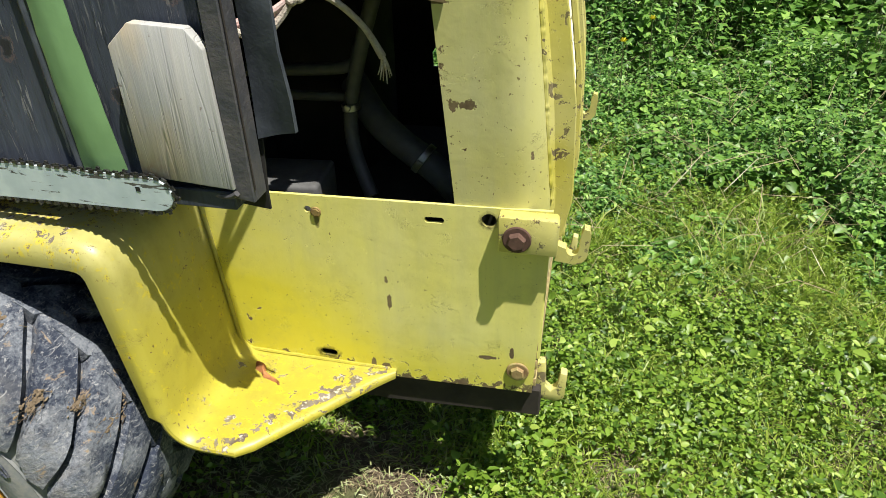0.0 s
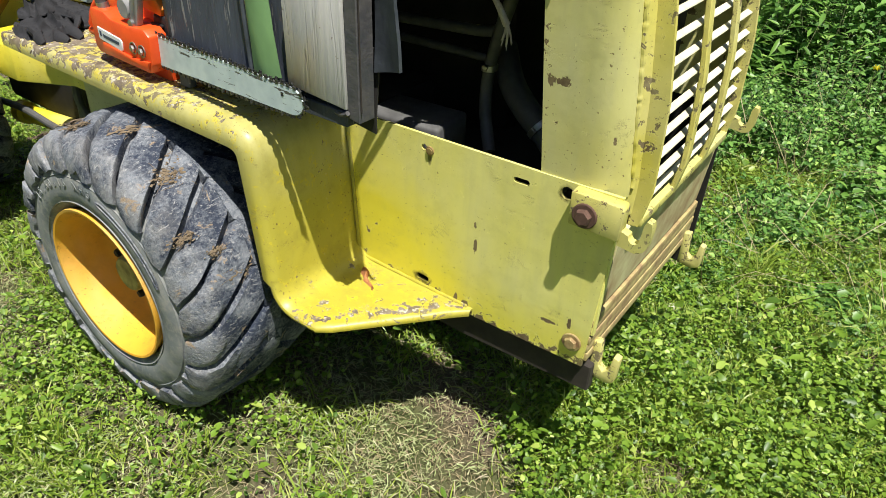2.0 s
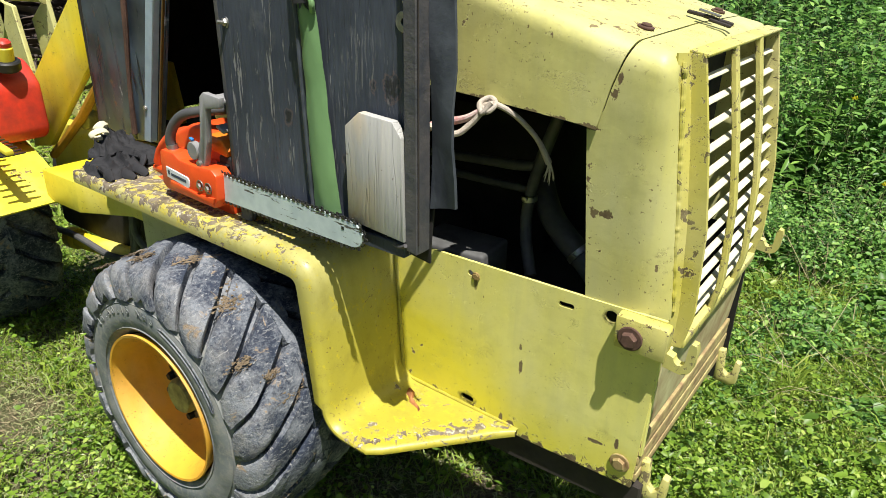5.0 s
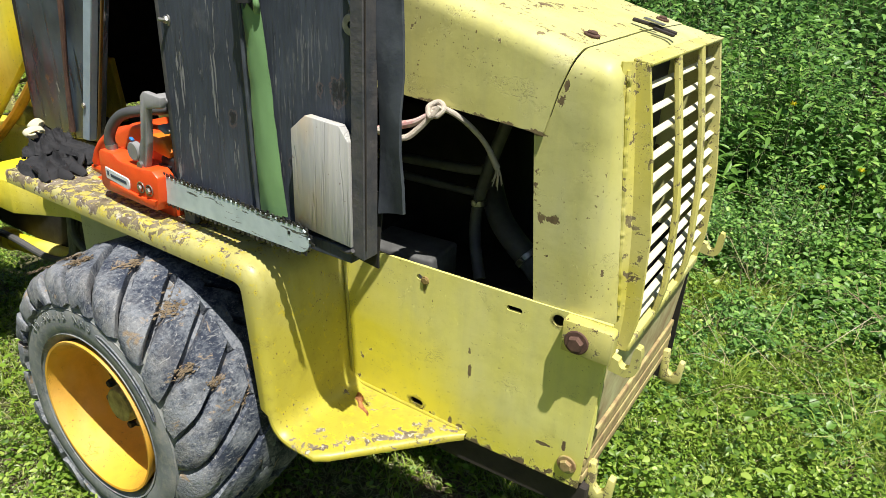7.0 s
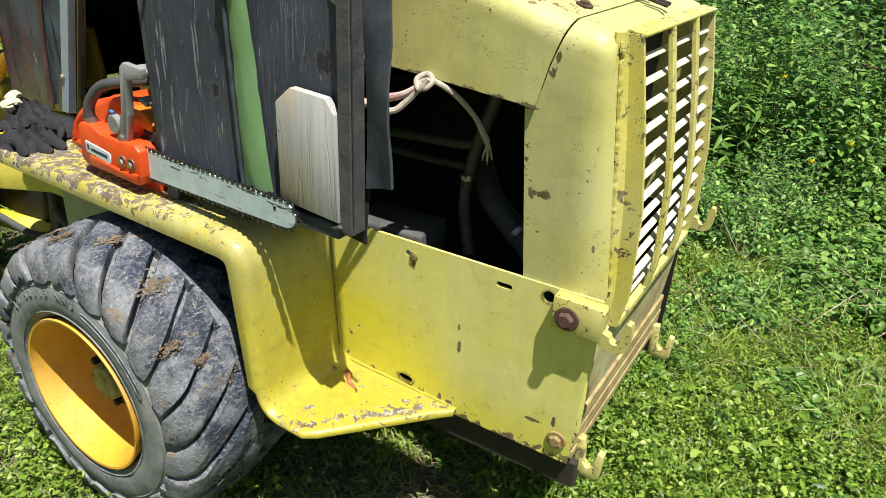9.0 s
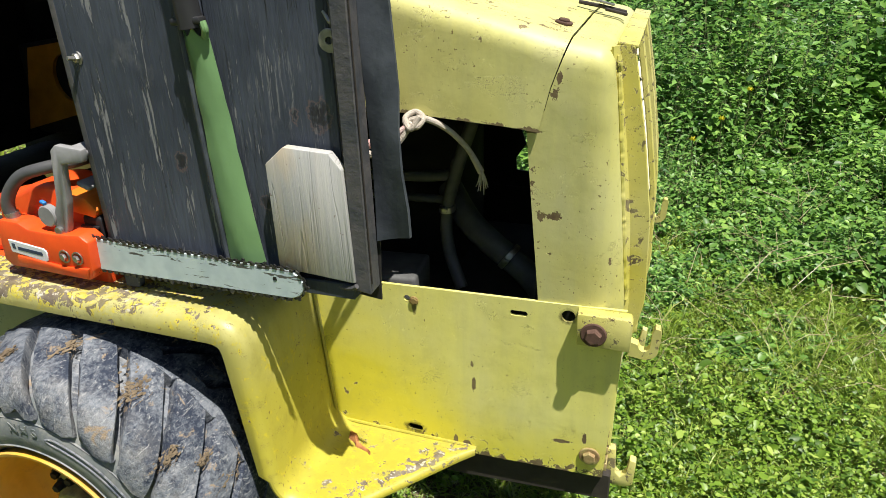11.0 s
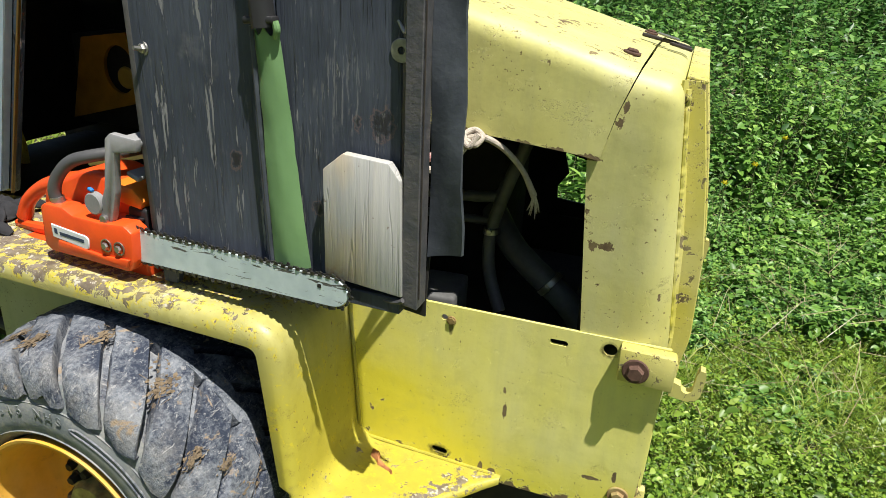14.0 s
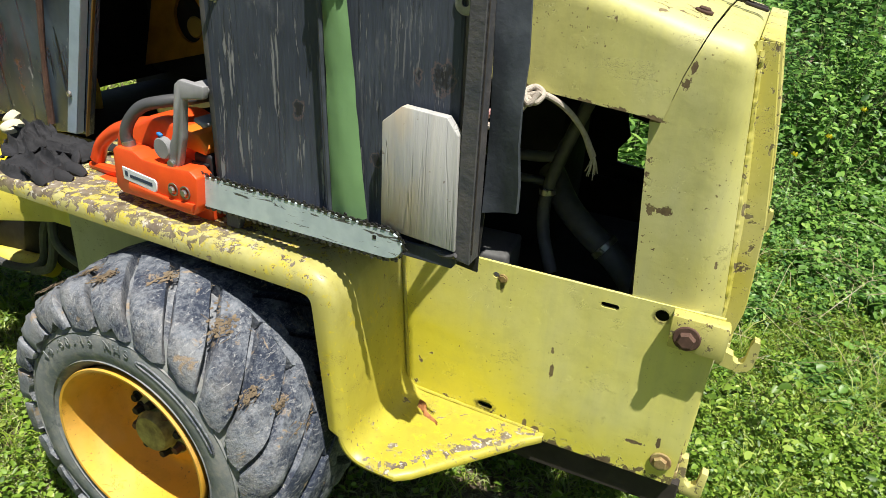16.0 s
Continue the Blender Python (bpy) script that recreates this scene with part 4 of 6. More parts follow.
M_BAR = bar_paint()
M_CHAIN = plain("oily chain steel", (0.14, 0.14, 0.14), 0.35, 0.8, 0.6, 160, 0.3, second=(0.035, 0.034, 0.032))
M_LOGO = plain("white label plate", (0.70, 0.72, 0.74), 0.4, 0.0, 0.1, 30, 0.05)
M_INK = plain("dark blue ink", (0.03, 0.05, 0.10), 0.5, 0.0, 0.2)
bm = B()
prism(bm, [(-0.800, 0.930), (-0.790, 0.938), (-0.740, 0.937), (-0.715, 0.925), (-0.645, 0.923), (-0.585, 0.928), (-0.566, 0.915), (-0.572, 0.855), (-0.585, 0.834), (-0.790, 0.838), (-0.806, 0.85)], "y", -0.238, -0.195, 0.0035, 2)
cover = part("clutch_cover", bm, M_ORANGE, saw, "scuffed orange plastic clutch cover")
bm = B()
prism(bm, [(-0.765, 0.848), (-0.585, 0.843), (-0.575, 0.862), (-0.64, 0.858), (-0.76, 0.868)], "y", -0.2435, -0.236, 0.003, 2)
part("cover_rib", bm, M_ORANGE, cover)
bm = B()
prism(bm, [(-0.82, 0.806), (-0.578, 0.804), (-0.578, 0.90), (-0.62, 0.925), (-0.80, 0.93), (-0.83, 0.88)], "y", -0.197, -0.085, 0.008, 3)
part("crankcase", bm, M_ORANGE, saw)
bm = B()
prism(bm, [(-0.875, 0.90), (-0.60, 0.90), (-0.615, 0.955), (-0.645, 0.985), (-0.70, 1.002), (-0.745, 0.998), (-0.81, 0.970), (-0.86, 0.945)], "y", -0.180, -0.075, 0.014, 4)
part("top_cover", bm, M_ORANGE, saw, "rounded orange top cover")
bm = B()
prism(bm, [(-0.655, 0.955), (-0.585, 0.945), (-0.575, 0.962), (-0.60, 0.985), (-0.655, 0.990)], "y", -0.192, -0.10, 0.004, 2)
part("filter_cover", bm, plain("yellow orange plastic", (0.80, 0.22, 0.02), 0.4), saw, "yellow-orange plastic cover")
bm = B()
box(bm, (-0.596, -0.148, 0.905), (0.052, 0.085, 0.085), (0, 0, 0), 0.008, 3)
for k in range(4):
    box(bm, (-0.60, -0.193, 0.885 + 0.014 * k), (0.045, 0.006, 0.006), (0, 0, 0), 0.002)
part("muffler", bm, M_BLACKP, saw, "black finned engine and muffler")
bm = B()
tube(bm, [(-0.79, -0.145, 0.952), (-0.845, -0.145, 0.948), (-0.910, -0.143, 0.926), (-0.968, -0.140, 0.886), (-0.992, -0.140, 0.846)], [0.030, 0.019, 0.017, 0.017, 0.019], 14, 6, 0.9)
tube(bm, [(-1.012, -0.140, 0.823), (-0.94, -0.142, 0.824), (-0.87, -0.143, 0.828), (-0.79, -0.145, 0.836)], [0.010, 0.014, 0.014, 0.016], 12, 6, 1.6)
prism(bm, [(-1.012, 0.806), (-0.78, 0.806), (-0.78, 0.822), (-1.008, 0.818)], "y", -0.178, -0.100, 0.004, 2)
part("rear_handle", bm, M_ORANGE, saw, "orange rear handle loop")
bm = B()
tube(bm, [(-0.86, -0.143, 0.930), (-0.88, -0.143, 0.902), (-0.875, -0.143, 0.880)], [0.008, 0.007, 0.004], 8, 5)
part("throttle_trigger", bm, M_DKGREY, saw)
bm = B()
tube(bm, [(-0.775, -0.215, 0.925), (-0.778, -0.217, 0.960), (-0.765, -0.213, 0.992), (-0.735, -0.203, 1.022), (-0.69, -0.185, 1.036), (-0.655, -0.15, 1.04), (-0.65, -0.09, 1.035), (-0.66, -0.06, 1.0), (-0.67, -0.055, 0.93)], 0.0125, 14, 6)
part("front_handle", bm, M_DKGREY, saw, "dark grey wrap-around front handle")
bm = B()
tube(bm, [(-0.772, -0.214, 0.905), (-0.776, -0.216, 0.948)], [0.015, 0.0135], 12, 2)
part("handle_clamp", bm, M_STEEL, saw)
bm = B()
prism(bm, [(-0.652, 0.918), (-0.632, 0.912), (-0.622, 0.93), (-0.604, 0.985), (-0.592, 1.062), (-0.540, 1.070), (-0.536, 1.094), (-0.598, 1.099), (-0.612, 1.088), (-0.632, 0.99), (-0.655, 0.945)], "y", -0.226, -0.210, 0.004, 2)
box(bm, (-0.566, -0.14, 1.084), (0.042, 0.14, 0.012), (0, 8, 0), 0.004, 3)
box(bm, (-0.580, -0.14, 1.015), (0.03, 0.13, 0.010), (0, 20, 0), 0.004, 3)
part("chain_brake_guard", bm, M_GREY, saw, "grey plastic chain brake guard")
bm = B()
cyl(bm, (-0.664, -0.222, 0.955), (0, -1, 0), 0.022, 0.016, 20)
part("guard_boss", bm, M_GREY, saw)
bm = B()
cyl(bm, (-0.640, -0.229, 0.928), (0, -1, 0), 0.0095, 0.008, 18)
part("guard_screw", bm, M_STEEL, saw)
bm = B()
box(bm, (-0.668, -0.225, 0.982), (0.012, 0.008, 0.006), (0, 20, 0), 0.002)
part("blue_tab", bm, plain("blue plastic", (0.03, 0.22, 0.65), 0.4), saw)
for x in (-0.633, -0.600):
    bm = B()
    lathe(bm, [(0.011, 0), (0.0135, 0.0), (0.0135, 0.002), (0.011, 0.002)], disc_m((x, -0.2385, 0.880), (0, -1, 0)), 20, True)
    hexbolt(bm, (x, -0.237, 0.880), (0, -1, 0), 0.0075, 0.009)
    part("bar_nut", bm, M_STEEL, saw)
bm = B()
prism(bm, [(-0.776, 0.899), (-0.684, 0.889), (-0.678, 0.883), (-0.680, 0.865), (-0.686, 0.861), (-0.775, 0.872)], "y", -0.2405, -0.237, 0.001, 1)
plate = part("label_plate", bm, M_LOGO, saw, "white maker's plate")
bm = B()
for x0, x1, z0, z1 in ((-0.754, -0.690, 0.878, 0.885), (-0.768, -0.760, 0.880, 0.891)):
    prism(bm, [(x0, z0 + 0.001), (x1, z0 - 0.004 * (x1 - x0 > 0.03)), (x1, z1 - 0.004 * (x1 - x0 > 0.03)), (x0, z1 + 0.001)], "y", -0.2411, -0.2403)
part("label_marks", bm, M_INK, plate)
bm = B()
tip = [(-0.150 + 0.034 * math.sin(a), 0.882 + 0.0265 * math.cos(a)) for a in [k * math.pi / 12 for k in range(13)]]
prism(bm, [(-0.60, 0.916), *tip, (-0.60, 0.850)], "y", -0.2165, -0.2120, 0.0008, 1)
bar = part("guide_bar", bm, M_BAR, saw, "pale blue-grey painted guide bar with scratches")
bm = B()
for a, b, w, tz in ((-0.175, -0.168, 0.007, 0.886),):
    prism(bm, [(a, tz), (b, tz), (b, tz + w), (a, tz + w)], "y", -0.2172, -0.2160)
part("bar_marks", bm, M_BLACKP, bar)
# the chain: links all round the bar, every other one with a cutter
bm = B()
line = [(-0.60 + 0.45 * k / 60, 0.9185 - 0.0085 * k / 60) for k in range(61)]
line += [(-0.150 + 0.037 * math.sin(a), 0.882 + 0.0295 * math.cos(a)) for a in [k * math.pi / 12 for k in range(1, 12)]]
line += [(-0.150 - 0.45 * k / 60, 0.8525 - 0.0045 * k / 60) for k in range(61)]
for k in range(len(line) - 1):
    (x0, z0), (x1, z1) = line[k], line[k + 1]
    ang = -math.degrees(math.atan2(z1 - z0, x1 - x0))
    mid = Vector(((x0 + x1) / 2, -0.2143 + 0.002 * (-1) ** k, (z0 + z1) / 2))
    box(bm, mid, (0.0080, 0.0028, 0.0046), (0, ang, 0), 0)
    if k % 3 == 0:
        up = Vector((-(z1 - z0), 0, x1 - x0)).normalized() * 0.0032
        box(bm, mid + up + Vector((0, random.choice((-0.0015, 0.0015)), 0)), (0.0050, 0.0026, 0.0034), (0, ang + 18, 0), 0)
chain = part("saw_chain", bm, M_CHAIN, saw, "oily steel saw chain")
chain["kind"] = "stuff"

# the saw lies a little askew, its bar's tip nearer the fender's edge
skew = Matrix.Translation((-0.546, -0.2165, 0.008)) @ pose(0, 0, 0, 0, 0, -3.6) @ Matrix.Translation((0.557, 0.2143, 0))
tip = Vector((-0.115, -0.24, 0.885))
saw.matrix_basis = Matrix.Translation(tip) @ pose(0, 0, 0, 0, -0.9, 0) @ Matrix.Scale(1.02, 4) @ Matrix.Translation(-tip) @ skew

# ---- gloves ----
M_CLOTH = plain("black glove cloth", (0.009, 0.009, 0.011), 0.85, 0.0, 0.5, 40, 0.6, 0.003, (0.022, 0.022, 0.026))
M_CREAM = plain("cream glove lining", (0.60, 0.56, 0.40), 0.9, 0.0, 0.2, 50, 0.4)


def drape(m, lx, ly, rise, seed, turn=0.35):
    """A crumpled double layer of cloth: long soft folds over a low heap, thin at the rim."""
    bm = B()
    nu, nv = 64, 44
    g = []
    for a in range(nu):
        row = []
        for b in range(nv):
            u, v = 2 * a / (nu - 1) - 1, 2 * b / (nv - 1) - 1
            k = max(abs(u), abs(v)) / max(1e-6, math.hypot(u, v))
            u, v = u * (0.35 + 0.65 * k), v * (0.35 + 0.65 * k)          # the square pulled towards an oval
            edge = 1 + 0.22 * noise.noise(Vector((1.6 * u + seed, 1.6 * v, seed)))
            r = min(1.0, math.hypot(u, v))
            w = noise.noise(Vector((1.4 * u, 1.4 * v, seed + 3)))
            along = 4.6 * (turn * u + v) + 2.8 * w + seed
            ridge = (1 - abs(math.sin(along))) ** 1.6
            fine = (1 - abs(math.sin(2.3 * along + 3.5 * noise.noise(Vector((2.5 * u, 2.5 * v, seed + 9)))))) ** 2
            dome = (1 - r * r) ** 0.6 if r < 1 else 0.0
            z = dome * (rise * (0.55 + 0.35 * w) + 0.024 * ridge + 0.007 * fine) + 0.004 + 0.004 * ridge * (r > 0.9)
            row.append(bm.verts.new(m @ Vector((lx * u * edge, ly * v * edge, z))))
        g.append(row)
    for p, q in zip(g, g[1:]):
        for b in range(nv - 1):
            bm.faces.new((p[b], q[b], q[b + 1], p[b + 1]))
    bmesh.ops.recalc_face_normals(bm, faces=bm.faces[:])
    bmesh.ops.solidify(bm, geom=bm.faces[:], thickness=0.003)
    return bm


def glove(name, c, turn, seed, label):
    g = thing(name, label, "glove", "pair of work gloves")
    m = pose(*c, 0, 0, turn)
    part("palm", drape(m, 0.105, 0.070, 0.046, seed), M_CLOTH, g, "", 60)
    part("sleeve", drape(m @ pose(-0.085, 0.022, 0.020, 0, -16, 18), 0.062, 0.050, 0.044, seed + 4, 1.2), M_CLOTH, g, "", 60)
    for k, (a, ln, rise) in enumerate(((-30, 0.060, 0.010), (-8, 0.072, 0.004), (14, 0.066, 0.010))):
        bm = B()
        p0 = Vector((0.060, -0.034 + 0.030 * k, 0.014))
        pts = []
        for q in range(7):
            w = q / 6
            b = radians(a + 22 * math.sin(seed + k) * w)
            pts.append(p0 + Vector((math.cos(b) * ln * w, math.sin(b) * ln * w, rise * math.sin(w * math.pi) - 0.006 * w)))
        tube(bm, pts, [0.016, 0.0145, 0.016, 0.0135, 0.0145, 0.0125, 0.008], 12, 4, 0.5)
        moved(bm, bm.verts[:], m)
        part("finger", bm, M_CLOTH, g)
    bm = B()
    lathe(bm, [(0.030, 0.0), (0.033, 0.004), (0.033, 0.016), (0.030, 0.019), (0.026, 0.016), (0.026, 0.004)], m @ pose(-0.120, 0.020, 0.070, 0, -58, 14) @ Matrix.Diagonal((0.5, 0.9, 1, 1)), 24, True)
    part("cuff", bm, M_CREAM, g, "cream knitted cuff lining")
    bm = B()
    box(bm, (0.052, -0.052, 0.024), (0.040, 0.005, 0.018), (30, 0, -8), 0.002, 2, m)
    part("wrist_tab", bm, M_BLACKP, g, "glossy black wrist tab")
    return g


glove("work_glove", (-1.105, -0.190, 0.808), -10, 1.0, "crumpled black cloth work glove on the fender")
glove("work_glove", (-1.135, -0.105, 0.818), 16, 5.0, "crumpled black work glove lying over another glove")

# ---- rope in the engine opening, bark on the step ----
rope = thing("rope", "frayed whitish rope knotted to the hood edge", "rope")
M_ROPE = plain("dirty white rope", (0.50, 0.45, 0.38), 0.9, 0.0, 0.35, 120, 0.8, 0.003, (0.36, 0.30, 0.25))
bm = B()
tube(bm, [(0.020, -0.030, 1.135), (0.05, -0.028, 1.140), (0.085, -0.008, 1.118), (0.115, 0.022, 1.075), (0.137, 0.040, 1.025)], [0.0058, 0.0058, 0.0055, 0.0052, 0.007], 10, 8)
part("rope_end", bm, M_ROPE, rope)
for k in range(6):
    bm = B()
    a = k * math.tau / 6
    tube(bm, [(0.137, 0.040, 1.028), (0.139 + 0.006 * math.cos(a), 0.042 + 0.005 * math.sin(a), 1.010), (0.138 + 0.012 * math.cos(a), 0.043 + 0.01 * math.sin(a), 0.993 - 0.006 * (k % 3))], [0.003, 0.002, 0.0008], 6, 4)
    part("fray", bm, M_ROPE, rope)
bm = B()
tube(bm, [(0.020, -0.034, 1.132), (0.040, -0.044, 1.128), (0.048, -0.030, 1.142), (0.030, -0.022, 1.150), (0.016, -0.036, 1.140), (0.030, -0.048, 1.125), (0.044, -0.040, 1.146)], 0.0055, 10, 8)
part("knot", bm, M_ROPE, rope)
M_STRAP = plain("faded pink strap", (0.46, 0.20, 0.19), 0.9, 0.0, 0.4, 80, 0.6, 0.003, (0.55, 0.45, 0.42))
bm = B()
tube(bm, [(-0.12, -0.184, 1.072), (-0.076, -0.108, 1.085), (-0.046, -0.076, 1.098), (-0.004, -0.054, 1.110), (0.024, -0.038, 1.130)], [0.010, 0.012, 0.012, 0.010, 0.007], 10, 8, 0.7)
part("strap", bm, M_STRAP, rope, "faded pink webbing strap")
bm = B()
tube(bm, [(-0.10, -0.184, 1.118), (-0.058, -0.112, 1.098), (-0.018, -0.072, 1.080), (0.006, -0.052, 1.100), (0.028, -0.038, 1.132)], 0.0065, 8, 8)
part("rope_tail", bm, M_ROPE, rope)
bark = thing("bark_chip", "reddish brown chip of bark on the fender step", "bark")
rows = []
for k in range(7):
    f = k / 6
    rows.append([(-0.145 + 0.062 * f + 0.006 * math.sin(9 * f), -0.052 - 0.042 * f + 0.024 * (u - 0.5) * (1 - 0.5 * f), 0.3965 + 0.014 * math.sin(math.pi * u) + 0.006 * math.sin(5 * f + u)) for u in (0, 0.25, 0.5, 0.75, 1)])
sheet("bark_curl", rows, plain("red-brown bark", (0.46, 0.19, 0.07), 0.85, 0.0, 0.5, 70, 0.7, 0.004, (0.20, 0.075, 0.03)), bark, "", 0.004)

# ---- cab side, behind the fender ----
cab = thing("cab_panels", "dark tarred cab panels around the operator's opening", "cab panel")
def tarred():
    m = Nodes("tarred black board", 0.34)
    long = m.noise(16, 5, 0.65, m.scaled(1, 1, 0.16), 0.35)
    col = m.mix(m.ramp(m.noise(6, 4), 0.35, 0.65), (0.018, 0.026, 0.038), (0.060, 0.082, 0.108))
    col = m.mix(m.ramp(long, 0.56, 0.62), col, (0.010, 0.010, 0.012))
    # pale flecks put into the colour as glints on the glossy tar
    col = m.mix(m.ramp(m.noise(24, 5, 0.7, m.scaled(1, 1, 0.35)), 0.64, 0.69), col, (0.34, 0.35, 0.37))
    rust = m.math("MULTIPLY", m.ramp(m.noise(30, 5, 0.75), 0.55, 0.62), m.ramp(m.noise(5, 3, 0.6, m.scaled(1.6, 1, 0.5)), 0.54, 0.62))
    col = m.mix(rust, col, (0.16, 0.075, 0.040))
    m.set(color=col)
    dents = m.ramp(m.noise(7, 2, 0.5, m.scaled(1.2, 1, 0.5)), 0.30, 0.70, 0.0, 1.0)
    m.bump(m.math("SUBTRACT", dents, m.math("ADD", m.ramp(long, 0.54, 0.62), m.math("MULTIPLY", rust, 0.4))), 0.6, 0.008)
    return m.mat


M_TAR = tarred()
bm = B()
prism(bm, [(-1.52, 0.83), (-1.37, 0.80), (-1.17, 0.82), (-1.00, 1.42), (-1.00, 1.75), (-1.46, 1.75)], "y", 0.018, 0.034, 0.003, 1)
part("side_board", bm, M_TAR, cab, "torn tar-coated board with rust stains")
bm = B()
tube(bm, [(-1.30, 0.013, 0.83), (-1.28, 0.010, 1.0), (-1.25, 0.012, 1.2), (-1.22, 0.012, 1.5), (-1.21, 0.012, 1.74)], [0.010, 0.006, 0.009, 0.007, 0.006], 8, 5)
part("torn_edge", bm, M_RUST, cab, "rust-brown torn edge")
bm = B()
prism(bm, [(-1.222, 0.825), (-1.186, 0.825), (-0.985, 1.55), (-1.025, 1.55)], "y", -0.006, 0.016, 0.002, 1)
part("blue_strip", bm, plain("pale blue-grey trim", (0.33, 0.42, 0.50), 0.5, 0.0, 0.25, 18, 0.2), cab, "pale blue-grey wooden trim strip")
bm = B()
prism(bm, [(-1.172, 0.82), (-1.166, 0.82), (-0.955, 1.55), (-0.961, 1.55)], "y", 0.006, 0.014, 0.001, 1)
part("ochre_edge", bm, plain("ochre edge paint", (0.15, 0.085, 0.015), 0.6), cab)
bm = B()
hexbolt(bm, (-1.185, -0.006, 0.93), (0, -1, 0), 0.006, 0.006, 0.008)
part("trim_screw", bm, M_STEEL, cab)
# near-black walls and an added, unseen roof keep the cab's opening in shade
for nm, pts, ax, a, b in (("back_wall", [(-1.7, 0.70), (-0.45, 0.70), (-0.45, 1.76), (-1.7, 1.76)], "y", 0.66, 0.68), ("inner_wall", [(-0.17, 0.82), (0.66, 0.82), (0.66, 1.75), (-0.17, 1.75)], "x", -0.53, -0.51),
                          ("front_wall", [(0.04, 0.82), (0.66, 0.82), (0.66, 1.75), (0.04, 1.75)], "x", -1.56, -1.54), ("unseen_roof", [(-1.5, 0.0), (-0.9, 0.0), (-0.5, -0.19), (-0.02, -0.19), (-0.02, 0.68), (-1.5, 0.68)], "z", 1.755, 1.77),
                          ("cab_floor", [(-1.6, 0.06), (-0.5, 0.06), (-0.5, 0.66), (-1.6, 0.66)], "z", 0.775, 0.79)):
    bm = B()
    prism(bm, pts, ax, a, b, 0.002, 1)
    part(nm, bm, M_DIRTY_SHADE if nm != "unseen_roof" else M_TAR, cab)
cab.matrix_basis = Matrix.Translation((0.030, -0.028, 0.022))
dash = thing("control_box", "rust-yellow control box with a round opening in dark cab", "control box")
M_OCHRE = plain("grimy ochre paint and shaded arm edge", (0.42, 0.21, 0.012), 0.6, 0.0, 0.5, 15, 0.4)
bm = plate_with_holes([(-1.36, 0.925), (-1.29, 1.165), (-1.13, 1.19), (-1.09, 1.0)], [[(-1.165 + 0.055 * math.cos(k * math.tau / 20), 1.085 + 0.068 * math.sin(k * math.tau / 20)) for k in range(20)]], 0.400, 0.012)
part("face_plate", bm, M_OCHRE, dash)
bm = B()
cyl(bm, (-1.16, 0.43, 1.06), (0, -1, 0), 0.032, 0.03, 20)
part("round_knob", bm, plain("yellowed plastic", (0.40, 0.27, 0.06), 0.5), dash)
bm = B()
box(bm, (-1.20, 0.50, 1.04), (0.30, 0.16, 0.26), (0, 0, 0), 0.01)
part("box_body", bm, M_DIRTY_SHADE, dash)
bm = B()
box(bm, (-0.93, 0.12, 0.935), (0.20, 0.02, 0.035), (0, -14, 0), 0.004)
part("seat_edge", bm, paint("chipped pale yellow trim", (0.62, 0.58, 0.20), (0.4, 0.36, 0.1), 0.56), dash)

# body parts under the fender's far end
bm = B()
prism(bm, [(-1.155, 0.47), (-0.80, 0.47), (-0.80, 0.80), (-1.15, 0.80)], "y", -0.102, -0.094, 0.001, 1)
part("inner_panel", bm, paint("dusty pale panel paint", (0.52, 0.50, 0.22), (0.42, 0.40, 0.20), 0.66), tractor, "dusty pale inner body panel")
bm = B()
prism(bm, [(-2.10, 0.52), (-1.05, 0.52), (-1.05, 0.76), (-1.35, 0.78), (-2.10, 0.74)], "y", 0.10, 0.16, 0.006, 2)
part("chassis_beam", bm, M_BRIGHT, tractor, "bright yellow chassis beam")
bm = B()
prism(bm, [(-1.60, -0.17), (-1.40, -0.17), (-1.24, -0.085), (-1.12, -0.085), (-1.12, 0.06), (-1.60, 0.06)], "z", 0.600, 0.705, 0.004, 2)
part("side_frame", bm, M_BRIGHT, tractor, "bright yellow side frame below the fender's end")
bm = B()
tube(bm, [(-2.02, 0.10, 0.245), (-1.56, 0.10, 0.29)], 0.034, 18, 2)
tube(bm, [(-2.04, 0.10, 0.243), (-2.09, 0.10, 0.24)], 0.045, 14, 2)
part("steering_cylinder", bm, M_BRIGHT, tractor, "yellow hydraulic cylinder with black hose")
for pts in ([(-2.25, 0.06, 0.27), (-1.95, 0.05, 0.30), (-1.7, 0.055, 0.28), (-1.55, 0.06, 0.33), (-1.45, 0.03, 0.50), (-1.35, 0.05, 0.62), (-1.30, 0.10, 0.56)],
            [(-1.40, 0.02, 0.62), (-1.36, -0.01, 0.52), (-1.42, 0.0, 0.38), (-1.55, 0.03, 0.31)], [(-1.22, -0.02, 0.70), (-1.27, -0.06, 0.62), (-1.29, -0.05, 0.50), (-1.20, 0.0, 0.40)]):
    bm = B()
    tube(bm, pts, 0.013, 10, 8)
    part("hydraulic_hose", bm, M_HOSE, tractor, "black hydraulic hose")
bm = B()
box(bm, (-1.75, 0.32, 0.42), (0.9, 0.40, 0.30), (0, 0, 0), 0.03)
part("front_axle", bm, M_DIRTY_SHADE, tractor, "grimy front axle housing")

